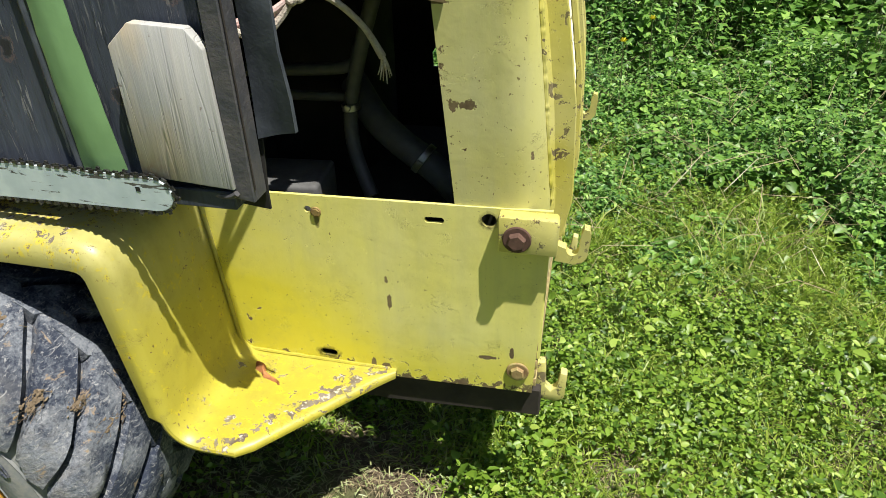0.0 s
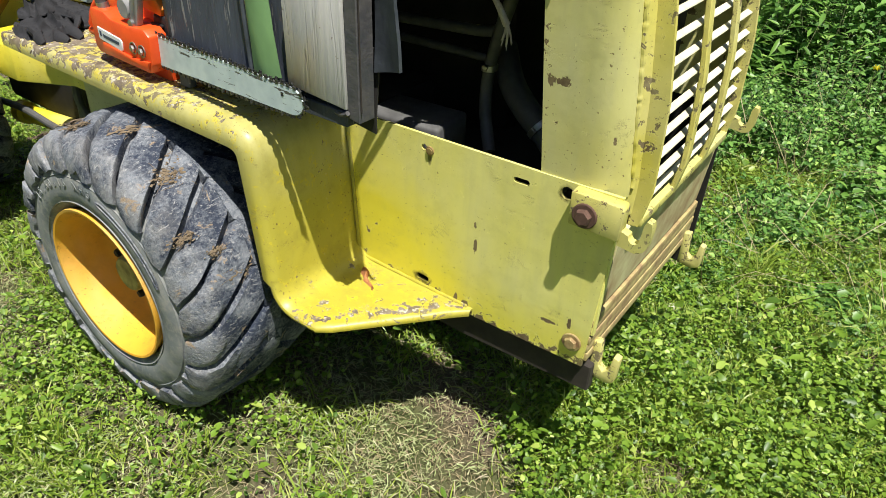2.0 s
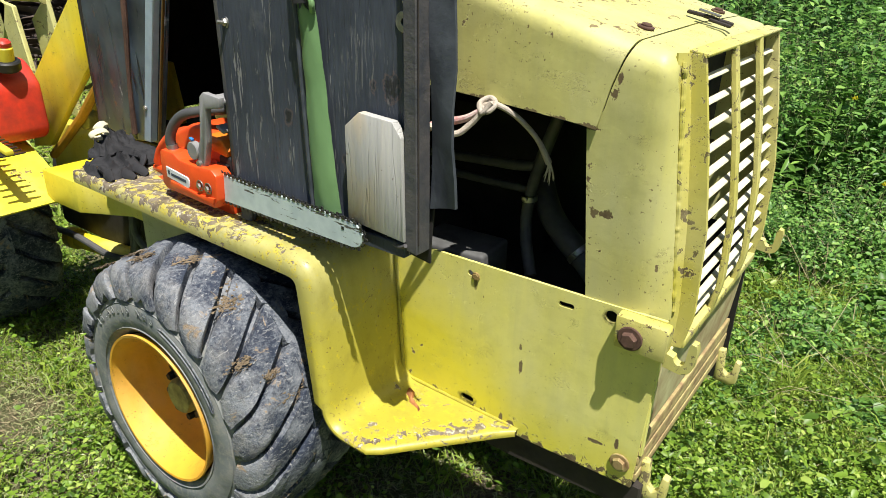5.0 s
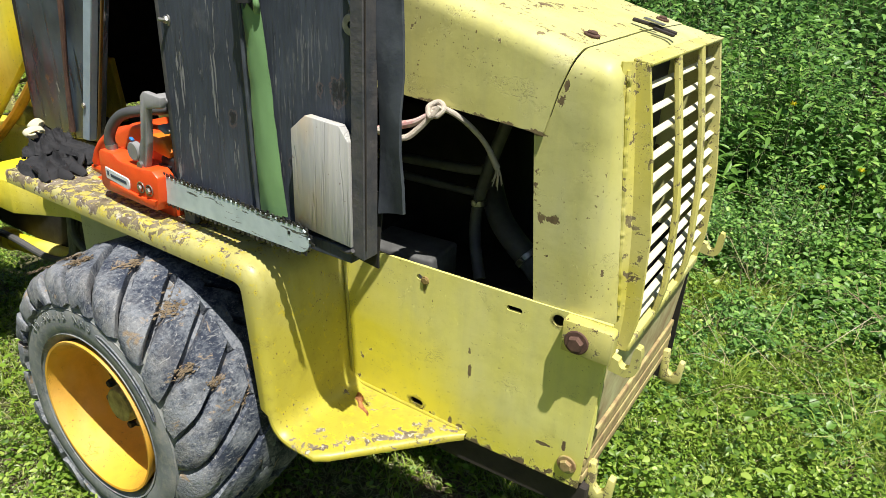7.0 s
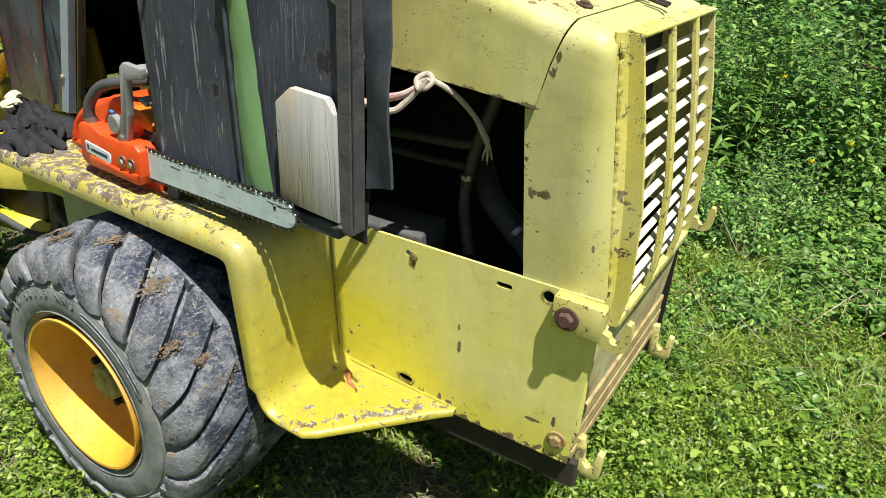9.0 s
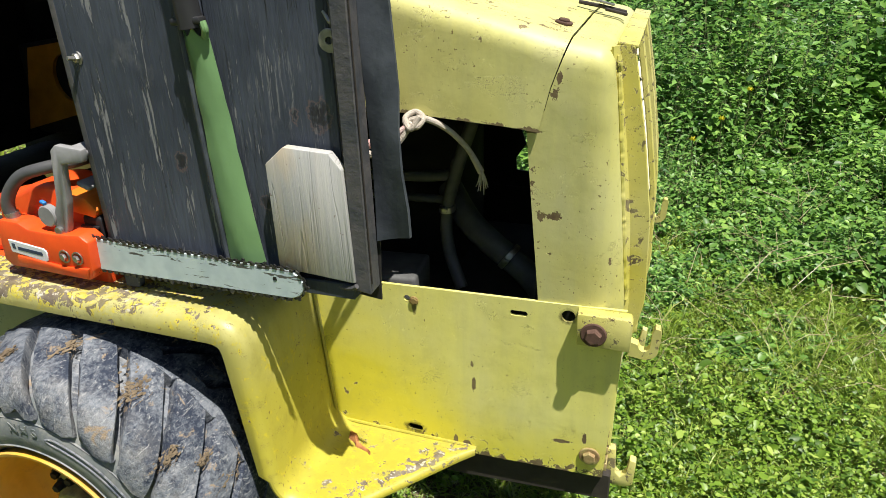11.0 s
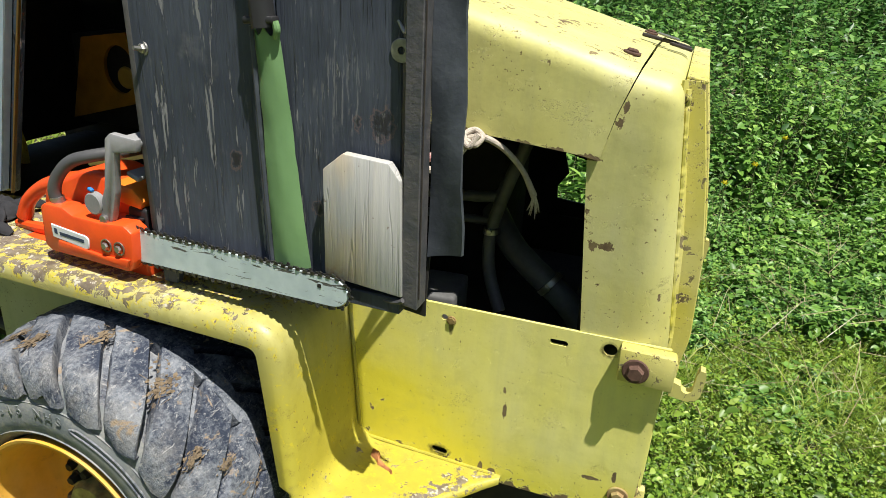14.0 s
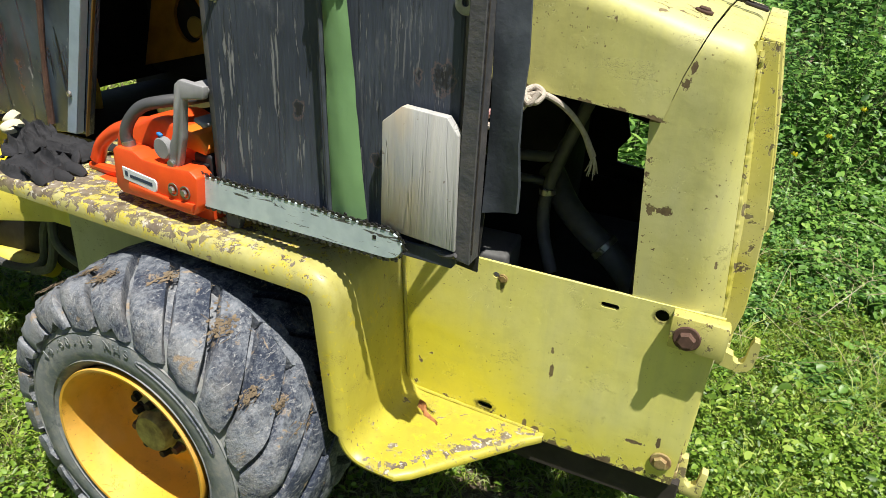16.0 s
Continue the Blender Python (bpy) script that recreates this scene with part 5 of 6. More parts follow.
# front half: arm and its shaded edge, post, brace, wheel cover
bm = B()
prism(bm, [(-1.38, 1.42), (-1.36, 1.16), (-1.494, 1.06), (-1.926, 0.683), (-2.05, 0.66), (-2.05, 0.86), (-1.927, 0.951), (-1.534, 1.273)], "y", 0.016, 0.042, 0.004, 2)
part("loader_arm", bm, M_BRIGHT, tractor, "bright orange-yellow loader arm plate")
# ochre tube drawn along the arm's lower edge as its shaded thickness
bm = B()
tube(bm, [(-1.42, 0.035, 1.06), (-1.68, 0.035, 0.83), (-1.95, 0.035, 0.64)], 0.016, 10, 2)
part("arm_shaded_edge", bm, M_OCHRE, tractor)
bm = B()
prism(bm, [(-1.62, 0.78), (-1.40, 0.80), (-1.40, 0.86), (-1.43, 1.02), (-1.50, 1.02)], "y", 0.24, 0.26, 0.004, 1)
part("cowl_plate", bm, M_BRIGHT, tractor)
bm = B()
prism(bm, [(-1.58, 0.80), (-1.45, 0.78), (-1.42, 1.0), (-1.47, 1.10)], "y", 0.06, 0.075, 0.003, 1)
part("corner_plate", bm, M_HOOD, tractor)
for a, b, r in (((-1.95, 0.12, 0.70), (-1.45, 0.10, 0.79), 0.022), ((-1.78, 0.14, 0.74), (-1.72, 0.12, 0.90), 0.020), ((-1.70, 0.15, 0.86), (-1.52, 0.14, 0.86), 0.016)):
    bm = B()
    tube(bm, [a, b], r, 12, 2)
    part("linkage_rod", bm, M_BRIGHT, tractor)
bm = B()
cyl(bm, (-1.74, 0.09, 0.80), (0.2, -1, 0), 0.032, 0.06, 16)
part("linkage_pin", bm, M_HUB, tractor)
for pts, y in (([(-3.08, 0.66), (-2.92, 0.66), (-2.66, 1.12), (-2.74, 1.17)], 0.28), ([(-2.74, 1.14), (-2.60, 1.12), (-2.50, 0.66), (-2.64, 0.66)], 0.28), ([(-2.62, 1.06), (-2.46, 1.17), (-2.36, 0.66), (-2.56, 0.66)], 0.36)):
    bm = B()
    prism(bm, pts, "y", y, y + 0.02, 0.004, 1)
    part("mast_plate", bm, M_HOOD, tractor, "pale yellow mast plate")
bm = B()
tube(bm, [(-2.76, 0.30, 1.160), (-2.70, 0.31, 1.164), (-2.52, 0.35, 1.168), (-2.46, 0.36, 1.170)], [0.038, 0.030, 0.030, 0.038], 16, 4)
part("mast_pin", bm, M_HUB, tractor)
bm = B()
prism(bm, [(-2.16, 0.62), (-1.96, 0.64), (-2.02, 1.0), (-2.12, 1.06)], "y", 0.34, 0.37, 0.004, 1)
part("mast_brace", bm, M_GRILLE, tractor)
rows = []
for k in range(9):
    f = k / 8
    rows.append([(-2.15 + 0.45 * f, -0.44 + 0.36 * u, 0.745) for u in (0, 0.25, 0.5, 0.75, 1)] if k < 5 else [(-1.925 + 0.365 * (k - 4) / 4, -0.44 + 0.36 * u - 0.02 * (k - 4) / 4 + 0.06 * (1 - u) * (k - 4) / 4, 0.745 - 0.145 * ((k - 4) / 4) ** 1.2) for u in (0, 0.25, 0.5, 0.75, 1)])
sheet("front_wheel_cover", rows, paint("chipped bright cover paint", (0.76, 0.66, 0.02), (0.70, 0.62, 0.06), 0.60, (0.09, 0.05, 0.03)), tractor, "chipped yellow front wheel cover", 0.006)

# fuel can
can = thing("fuel_can", "red plastic fuel can with yellow spout on the wheel cover", "fuel can")
M_RED = plain("sun-faded red plastic", (0.66, 0.045, 0.022), 0.42, 0.0, 0.25, 26, 0.3, 0.003, (0.36, 0.030, 0.022))
bm = B()
prism(bm, [(-2.02, 0.76), (-1.735, 0.76), (-1.712, 0.79), (-1.718, 0.955), (-1.765, 1.006), (-1.80, 1.03), (-2.00, 1.03), (-2.04, 0.98), (-2.04, 0.79)], "y", -0.25, -0.06, 0.022, 4)
part("can_body", bm, M_RED, can, "moulded red plastic body")
bm = B()
tube(bm, [(-2.00, -0.155, 1.02), (-1.98, -0.155, 1.075), (-1.92, -0.155, 1.09), (-1.83, -0.155, 1.075), (-1.80, -0.155, 1.02)], [0.026, 0.02, 0.018, 0.02, 0.026], 12, 6, 0.8)
part("can_handle", bm, M_RED, can)
bm = B()
cyl(bm, (-1.725, -0.155, 1.025), (0.25, -0.05, 1), 0.042, 0.035, 20)
part("neck_collar", bm, M_BLACKP, can, "black screw collar")
bm = B()
cyl(bm, (-1.716, -0.157, 1.062), (0.25, -0.05, 1), 0.026, 0.05, 18)
part("spout", bm, M_BRIGHT, can, "yellow spout")
bm = B()
cyl(bm, (-1.708, -0.159, 1.094), (0.25, -0.05, 1), 0.023, 0.026, 18, 0.3)
part("spout_cap", bm, M_RED, can, "red spout cap")

for z in (0.81, 0.87, 0.93):
    bm = B()
    box(bm, (-1.86, -0.2515, z), (0.22, 0.006, 0.010), (0, 0, 0), 0.003)
    part("moulded_rib", bm, M_RED, can)
can.matrix_basis = Matrix.Translation((-0.075, 0.035, -0.012))

# hedge trimmer blade
trim = thing("hedge_trimmer_blade", "toothed hedge trimmer blade with yellow bar on wheel cover", "hedge trimmer")
tm = Matrix.Translation((-1.610, -0.275, 0.790)) @ pose(0, 0, 0, 0, 4, -4)
bm = B()
box(bm, (-0.24, 0, 0), (0.62, 0.030, 0.004), (0, 0, 0), 0.001, 1, tm)
box(bm, (-0.40, 0, -0.020), (0.05, 0.026, 0.036), (0, 0, 0), 0.003, 1, tm)
box(bm, (-0.05, 0, -0.020), (0.03, 0.020, 0.036), (0, 0, 0), 0.003, 1, tm)
for k in range(19):
    for s in (-1, 1):
        prism(bm, [(-0.52 + 0.032 * k, s * 0.012), (-0.508 + 0.032 * k, s * 0.012), (-0.510 + 0.032 * k, s * 0.050), (-0.517 + 0.032 * k, s * 0.050)], "z", -0.002, 0.002, 0, 1, tm)
part("toothed_blade", bm, M_CHAIN, trim, "worn steel cutting teeth")
bm = B()
box(bm, (-0.24, 0, 0.012), (0.64, 0.024, 0.016), (0, 0, 0), 0.003, 2, tm)
part("blade_cover", bm, M_BRIGHT, trim, "yellow blade bar")

# sidewall lettering on the near tyre
bm = B()
text = bpy.data.curves.new("lettering", "FONT")
text.align_x, text.size, text.extrude = "CENTER", 0.028, 0.0008
for k, ch in enumerate("15.50-15 NHS"):
    if ch == " ":
        continue
    text.body = ch
    tmp = bpy.data.objects.new("tmp", text)
    me = bpy.data.meshes.new_from_object(tmp)
    n0 = len(bm.verts)
    bm.from_mesh(me)
    a = radians(138 - 5.2 * k)
    bm.verts.ensure_lookup_table()
    moved(bm, bm.verts[n0:], Matrix.Translation((AXLE[0] + 0.262 * math.cos(a), -0.4305, AXLE[1] + 0.262 * math.sin(a))) @ pose(0, 0, 0, 90, 0, 0) @ pose(0, 0, 0, 0, 0, math.degrees(a) - 90))
    bpy.data.objects.remove(tmp)
    bpy.data.meshes.remove(me)
part("tyre_lettering", bm, M_SIDEWALL, tractor, "raised tyre size lettering")["kind"] = "stuff"

# ---- ground and plants ----


def fast_mesh(name, co, faces, material, label, category):
    """One mesh from arrays of places and triangles."""
    me = bpy.data.meshes.new(name)
    nv, nf = len(co), len(faces)
    me.vertices.add(nv)
    me.vertices.foreach_set("co", np.ascontiguousarray(co, dtype=np.float32).ravel())
    me.loops.add(nf * 3)
    me.loops.foreach_set("vertex_index", np.ascontiguousarray(faces, dtype=np.int32).ravel())
    me.polygons.add(nf)
    me.polygons.foreach_set("loop_start", np.arange(0, nf * 3, 3, dtype=np.int32))
    me.polygons.foreach_set("loop_total", np.full(nf, 3, dtype=np.int32))
    me.update(calc_edges=True)
    me.materials.append(material)
    return tagged(new(name, me), label, category, "", "stuff")


rng = np.random.default_rng(7)


def ground_z(x, y):
    x, y = np.asarray(x, float), np.asarray(y, float)
    far = np.clip((y - 2.0) / 6.0, 0, 1)
    return GROUND + 0.015 * np.sin(2.3 * x + 1.1 * y) * np.cos(1.7 * y - 0.6 * x) + 0.5 * far**1.5


def soil():
    m = Nodes("dry soil and thatch", 0.95)
    a = m.noise(60, 6, 0.75, m.scaled(1, 1.6, 1))
    b = m.noise(2.4, 3)
    col = m.mix(m.ramp(a, 0.35, 0.65), (0.040, 0.029, 0.019), (0.22, 0.165, 0.110))
    col = m.mix(m.ramp(b, 0.42, 0.6), col, m.mix(m.noise(90, 4), (0.04, 0.05, 0.014), (0.13, 0.15, 0.045)))
    m.set(color=col)
    m.bump(m.math("ADD", a, m.noise(240, 3)), 0.8, 0.012)
    return m.mat


def foliage(name, a, b, c, trans=0.35):
    m = Nodes(name, 0.42, 0.0, 0.45)
    r = m.random()
    col = m.mix(m.ramp(r, 0.0, 0.6), a, b)
    col = m.mix(m.ramp(r, 0.80, 1.0), col, c)
    m.set(color=col)
    tr = m.t.nodes.new("ShaderNodeBsdfTranslucent")
    m.t.links.new(col, tr.inputs["Color"])
    mx = m.t.nodes.new("ShaderNodeMixShader")
    mx.inputs[0].default_value = trans
    m.t.links.new(m.b.outputs[0], mx.inputs[1])
    m.t.links.new(tr.outputs[0], mx.inputs[2])
    m.t.links.new(mx.outputs[0], m.t.nodes["Material Output"].inputs[0])
    return m.mat


def grid_ground():
    xs = np.concatenate([np.linspace(-60, -4, 24), np.linspace(-3.9, 4.5, 120), np.linspace(5, 60, 24)])
    ys = np.concatenate([np.linspace(-60, -3, 20), np.linspace(-2.9, 6, 120), np.linspace(6.5, 80, 26)])
    X, Y = np.meshgrid(xs, ys)
    Z = ground_z(X, Y) + 0.006 * rng.standard_normal(X.shape) * (np.abs(X) < 5)
    nx, ny = len(xs), len(ys)
    i = (np.arange(ny - 1)[:, None] * nx + np.arange(nx - 1)).ravel()
    f = np.concatenate([np.c_[i, i + 1, i + nx + 1], np.c_[i, i + nx + 1, i + nx]])
    ob = fast_mesh("ground", np.c_[X.ravel(), Y.ravel(), Z.ravel()], f, soil(), "dry soil and thatch under weedy lawn", "ground")
    ob["kind"] = "structure"


grid_ground()


def leaves(name, base, aim, length, width, material, label, category, fold=0.2, form="round"):
    """Leaves from base places, directions, lengths and widths. blade: a bent strip; round: an egg-shaped leaf; simple: a folded diamond."""
    n = len(base)
    aim = aim / np.linalg.norm(aim, axis=1, keepdims=True)
    side = np.cross(aim, np.array([0, 0, 1.0]) + 0.35 * rng.standard_normal((n, 3)))
    side /= np.linalg.norm(side, axis=1, keepdims=True)
    up = np.cross(side, aim)
    L, Wd = length[:, None], width[:, None]

    def at(f, w, lift):
        return base + aim * L * f + side * Wd * w + up * (Wd * lift) - up * (L * 0.16 * f * f)

    if form == "blade":
        drop = np.array([0, 0, 1.0]) * L * 0.25
        rows, tris = [at(0, -0.5, 0), at(0, 0.5, 0), at(0.55, 0.4, 0), at(0.55, -0.4, 0), at(1, 0, 0) - drop], [[0, 1, 2], [0, 2, 3], [3, 2, 4]]
    elif form == "round":
        rows = [at(0, 0, 0), at(0.5, 0, 0), at(1, 0, 0), at(0.24, -0.44, fold), at(0.62, -0.42, fold), at(0.24, 0.44, fold), at(0.62, 0.42, fold)]
        tris = [[0, 5, 1], [5, 6, 1], [6, 2, 1], [0, 1, 3], [3, 1, 4], [4, 1, 2]]
    else:
        rows, tris = [at(0, 0, 0), at(0.45, -0.5, fold), at(1, 0, 0), at(0.45, 0.5, fold)], [[0, 3, 2], [0, 2, 1]]
    m = len(rows)
    co = np.stack(rows, 1).reshape(-1, 3)
    k = np.arange(n)[:, None, None] * m
    return fast_mesh(name, co, (k + np.array(tris)[None]).reshape(-1, 3), material, label, category)


def dirs(n, low, high):
    """Directions all round, with a rise between low and high."""
    a, e = rng.uniform(0, math.tau, n), rng.uniform(low, high, n)
    return np.c_[np.cos(a) * np.cos(e), np.sin(a) * np.cos(e), np.sin(e)]


def value_noise(x, y, s, seed):
    r = np.random.default_rng(seed)
    t = r.random((64, 64))
    u, v = (x * s) % 64, (y * s) % 64
    i, j = u.astype(int), v.astype(int)
    fu, fv = u - i, v - j
    fu, fv = fu * fu * (3 - 2 * fu), fv * fv * (3 - 2 * fv)
    a, b = t[i % 64, j % 64], t[(i + 1) % 64, j % 64]
    c, d = t[i % 64, (j + 1) % 64], t[(i + 1) % 64, (j + 1) % 64]
    return (a * (1 - fu) + b * fu) * (1 - fv) + (c * (1 - fu) + d * fu) * fv


M_CLOVER = foliage("clover and ground ivy leaf", (0.055, 0.122, 0.016), (0.205, 0.335, 0.036), (0.45, 0.56, 0.12), 0.38)
M_GRASS = foliage("lawn grass", (0.125, 0.200, 0.024), (0.275, 0.375, 0.046), (0.47, 0.49, 0.16))
M_STRAW = foliage("dry straw", (0.24, 0.19, 0.10), (0.38, 0.32, 0.19), (0.16, 0.11, 0.07), 0.15)
M_WEED = foliage("broad weed leaf", (0.055, 0.140, 0.026), (0.175, 0.335, 0.056), (0.36, 0.56, 0.12), 0.38)
M_FINE = foliage("fine dark weed leaf", (0.048, 0.130, 0.032), (0.185, 0.365, 0.075), (0.40, 0.60, 0.15), 0.40)
M_FAR = foliage("shrub leaf", (0.050, 0.145, 0.034), (0.120, 0.270, 0.060), (0.25, 0.42, 0.12))
M_PETAL = plain("yellow petal", (0.85, 0.75, 0.05), 0.6, 0, 0.15)
M_STEM = plain("green brown stems", (0.12, 0.14, 0.05), 0.8)


def scatter(n, x0, x1, y0, y1):
    return rng.uniform(x0, x1, n), rng.uniform(y0, y1, n)


def bare(x, y):
    """How bare the lawn is: worn places with straw showing."""
    spots = ((0.58, 0.17, 0.20), (0.05, 0.02, 0.16), (0.88, 1.16, 0.16), (1.10, 1.34, 0.20), (1.36, 1.05, 0.18), (-0.37, -0.52, 0.26), (-1.36, -0.48, 0.16), (0.30, -0.10, 0.12), (0.74, 2.06, 0.15), (-1.0, -0.75, 0.22), (0.1, -0.15, 0.25), (1.9, 0.5, 0.3), (-0.65, -0.95, 0.25), (0.05, -0.85, 0.35), (-1.45, -0.55, 0.25))
    b = 0.55 * value_noise(x, y, 2.6, 21) + 0.25 * value_noise(x, y, 7.0, 22)
    for sx, sy, sr in spots:
        b = b + 0.45 * np.exp(-((x - sx) ** 2 + (y - sy) ** 2) / sr**2)
    return b


def rosettes(name, count, x0, x1, y0, y1, small, label):
    """Little rosettes of small round leaves on short stalks."""
    x, y = scatter(count, x0, x1, y0, y1)
    keep = bare(x, y) < rng.uniform(0.25, 0.85, len(x))
    x, y = x[keep], y[keep]
    per = 6
    n = len(x) * per
    big = np.repeat(rng.uniform(0.55, 1.0, len(x)) ** 2 + 0.65 * (rng.random(len(x)) > 0.94), per) * small
    ring = rng.uniform(0, math.tau, n)
    bx = np.repeat(x, per) + np.cos(ring) * 0.022 * big + rng.normal(0, 0.006, n)
    by = np.repeat(y, per) + np.sin(ring) * 0.022 * big + rng.normal(0, 0.006, n)
    lush = 0.15 + 1.0 * value_noise(bx, by, 4.2, 51) + 1.0 * value_noise(bx, by, 15.0, 52)
    bz = ground_z(bx, by) + np.abs(rng.normal(0.026, 0.018, n)) * (0.6 + big) * lush
    aim = np.c_[np.cos(ring), np.sin(ring), rng.uniform(-0.45, 0.75, n)]
    leaves(name, np.c_[bx, by, bz], aim, rng.uniform(0.014, 0.034, n) * big, rng.uniform(0.010, 0.022, n) * big, M_CLOVER, label, "clover", 0.14)


rosettes("clover_cover", 26000, -3.0, 3.4, -1.1, 2.4, 0.95, "low green clover and ground ivy on the lawn")
rosettes("clover_cover", 27000, 0.25, 2.9, -0.5, 1.75, 0.78, "dense small-leaved clover beside the machine")
rosettes("clover_cover", 4000, -2.2, 0.4, -1.0, -0.1, 0.70, "short clover in front of the wheel")
# grass blades, thicker in tufts
x, y = scatter(300000, -3.2, 3.4, -1.1, 2.8)
tuft = value_noise(x, y, 6.0, 31)
keep = (bare(x, y) < rng.uniform(0.3, 1.0, len(x))) & (tuft > rng.uniform(0.1, 0.7, len(x)))
x, y, tuft = x[keep], y[keep], tuft[keep]
z = ground_z(x, y)
leaves("lawn_grass", np.c_[x, y, z], dirs(len(x), 0.35, 1.4), rng.uniform(0.03, 0.10, len(x)) * (0.6 + 0.9 * tuft), rng.uniform(0.0025, 0.006, len(x)), M_GRASS, "thin uneven lawn grass", "grass", 0.1, "blade")
# the lawn goes on all round, coarser
x, y = scatter(120000, -7.0, 8.0, -6.0, 3.2)
keep = ((x < -3.1) | (x > 3.3) | (y < -1.0)) & (bare(x, y) < rng.uniform(0.3, 1.1, len(x)))
x, y = x[keep], y[keep]
leaves("outer_lawn", np.c_[x, y, ground_z(x, y)], dirs(len(x), 0.1, 0.8), rng.uniform(0.06, 0.15, len(x)), rng.uniform(0.010, 0.022, len(x)), M_GRASS, "rough lawn grass round about", "grass", 0.15, "blade")
# longer grass at the lawn's edge, among the weeds
x, y = scatter(60000, 0.2, 3.0, 0.75, 2.3)
keep = value_noise(x, y, 4.0, 81) > rng.uniform(0.42, 0.85, len(x))
x, y = x[keep], y[keep]
leaves("long_grass", np.c_[x, y, ground_z(x, y)], dirs(len(x), 0.25, 1.2), rng.uniform(0.07, 0.22, len(x)), rng.uniform(0.002, 0.0045, len(x)), M_GRASS, "long thin grass among the weeds", "grass", 0.25, "blade")
# short fine grass beside the machine
x, y = scatter(110000, 0.25, 2.7, -0.6, 1.7)
keep = value_noise(x, y, 5.0, 71) > rng.uniform(0.4, 0.9, len(x))
x, y = x[keep], y[keep]
leaves("short_grass", np.c_[x, y, ground_z(x, y) + 0.006], dirs(len(x), 0.2, 1.3), rng.uniform(0.025, 0.075, len(x)), rng.uniform(0.0018, 0.0040, len(x)), M_GRASS, "short fine grass among the clover", "grass", 0.1, "blade")
# dusty clippings on the mown ground
M_CLIP = foliage("dusty grass clippings", (0.20, 0.25, 0.09), (0.32, 0.37, 0.16), (0.44, 0.42, 0.25), 0.2)
x, y = scatter(110000, -2.2, 2.4, -1.0, 1.4)
keep = (value_noise(x, y, 5.0, 61) - 0.25 * (x > 0.5) + 0.35 * (x < 0.3) * (y < 0.1)) > rng.uniform(0.35, 1.1, len(x))
x, y = x[keep], y[keep]
leaves("grass_clippings", np.c_[x, y, ground_z(x, y) + rng.uniform(0.008, 0.04, len(x))], dirs(len(x), -0.2, 0.45), rng.uniform(0.010, 0.032, len(x)), rng.uniform(0.0012, 0.0038, len(x)), M_CLIP, "dusty pale green grass clippings", "grass", 0.1, "blade")
# straw lying about
x, y = scatter(120000, -3.2, 3.4, -1.1, 2.4)
keep = bare(x, y) > rng.uniform(0.36, 0.9, len(x))
x, y = x[keep], y[keep]
leaves("dry_straw", np.c_[x, y, ground_z(x, y) + rng.uniform(0.004, 0.022, len(x))], dirs(len(x), -0.08, 0.25), rng.uniform(0.012, 0.055, len(x)), rng.uniform(0.0010, 0.0026, len(x)), M_STRAW, "dry straw and cut grass on bare soil", "straw", 0.1, "blade")


def weeds(name, n, x0, x1, y0, y1, edge, hmin, hmax, size, per, mat, label, slim=0.55, form="round", fall=0.25, where=None, droop=-0.05):
    """Upright weeds beyond a wavering edge: each with a stem and paired leaves all the way up, larger below."""
    x, y = scatter(n, x0, x1, y0, y1)
    keep = y > edge(x) + 0.30 * (value_noise(x, y, 2.3, 9) - 0.5)
    if where is not None:
        keep &= where(x, y)
    clump = value_noise(x, y, 3.1, 14) * 0.65 + value_noise(x, y, 7.3, 15) * 0.35
    keep &= clump > rng.uniform(0.32, 0.58, len(x))
    x, y = x[keep], y[keep]
    n = len(x)
    rise = np.clip((y - edge(x)) / 1.1, 0.22, 1)
    h = rng.uniform(hmin, hmax, n) * rise * (0.25 + 1.6 * value_noise(x, y, 2.6, 5) ** 1.5)
    lean = rng.normal(0, 0.16, (n, 2))
    t = np.tile((np.arange(per) // 2 * 2 + 1.2) / (per + 0.2), n) ** 0.75
    k = np.repeat(np.arange(n), per)
    px = x[k] + lean[k, 0] * h[k] * t + rng.normal(0, 0.004, len(k))
    py = y[k] + lean[k, 1] * h[k] * t + rng.normal(0, 0.004, len(k))
    pz = ground_z(x, y)[k] + h[k] * t + rng.normal(0, 0.008, len(k))
    ln = rng.uniform(0.65, 1.25, len(k)) * size * (1.15 - 0.55 * t)
    turn = np.repeat(rng.uniform(0, math.tau, n), per) + np.tile(np.arange(per) * math.pi + (np.arange(per) // 2) * 1.57, n) + rng.normal(0, 0.35, len(k))
    el = rng.normal(droop, 0.26, len(k)) + 0.40 * (t > 0.9)
    aim = np.c_[np.cos(turn) * np.cos(el), np.sin(turn) * np.cos(el), np.sin(el)]
    stalk = aim * ln[:, None] * fall
    leaves(name, np.c_[px, py, pz] + stalk, aim, ln, ln * rng.uniform(0.85, 1.15, len(k)) * slim, mat, label, "weeds", 0.16, form)
    # stems as slim three-sided rods
    b0 = np.c_[x, y, ground_z(x, y)]
    b1 = np.c_[x + lean[:, 0] * h, y + lean[:, 1] * h, ground_z(x, y) + h]
    w = 0.0022
    co = np.stack([b0 + [w, 0, 0], b0 + [-w, w, 0], b0 + [-w, -w, 0], b1], 1).reshape(-1, 3)
    q = np.arange(n)[:, None, None] * 4
    fast_mesh(name + "_stems", co, (q + np.array([[0, 1, 3], [1, 2, 3], [2, 0, 3]])[None]).reshape(-1, 3), M_STEM, "thin green-brown weed stems", "stems")


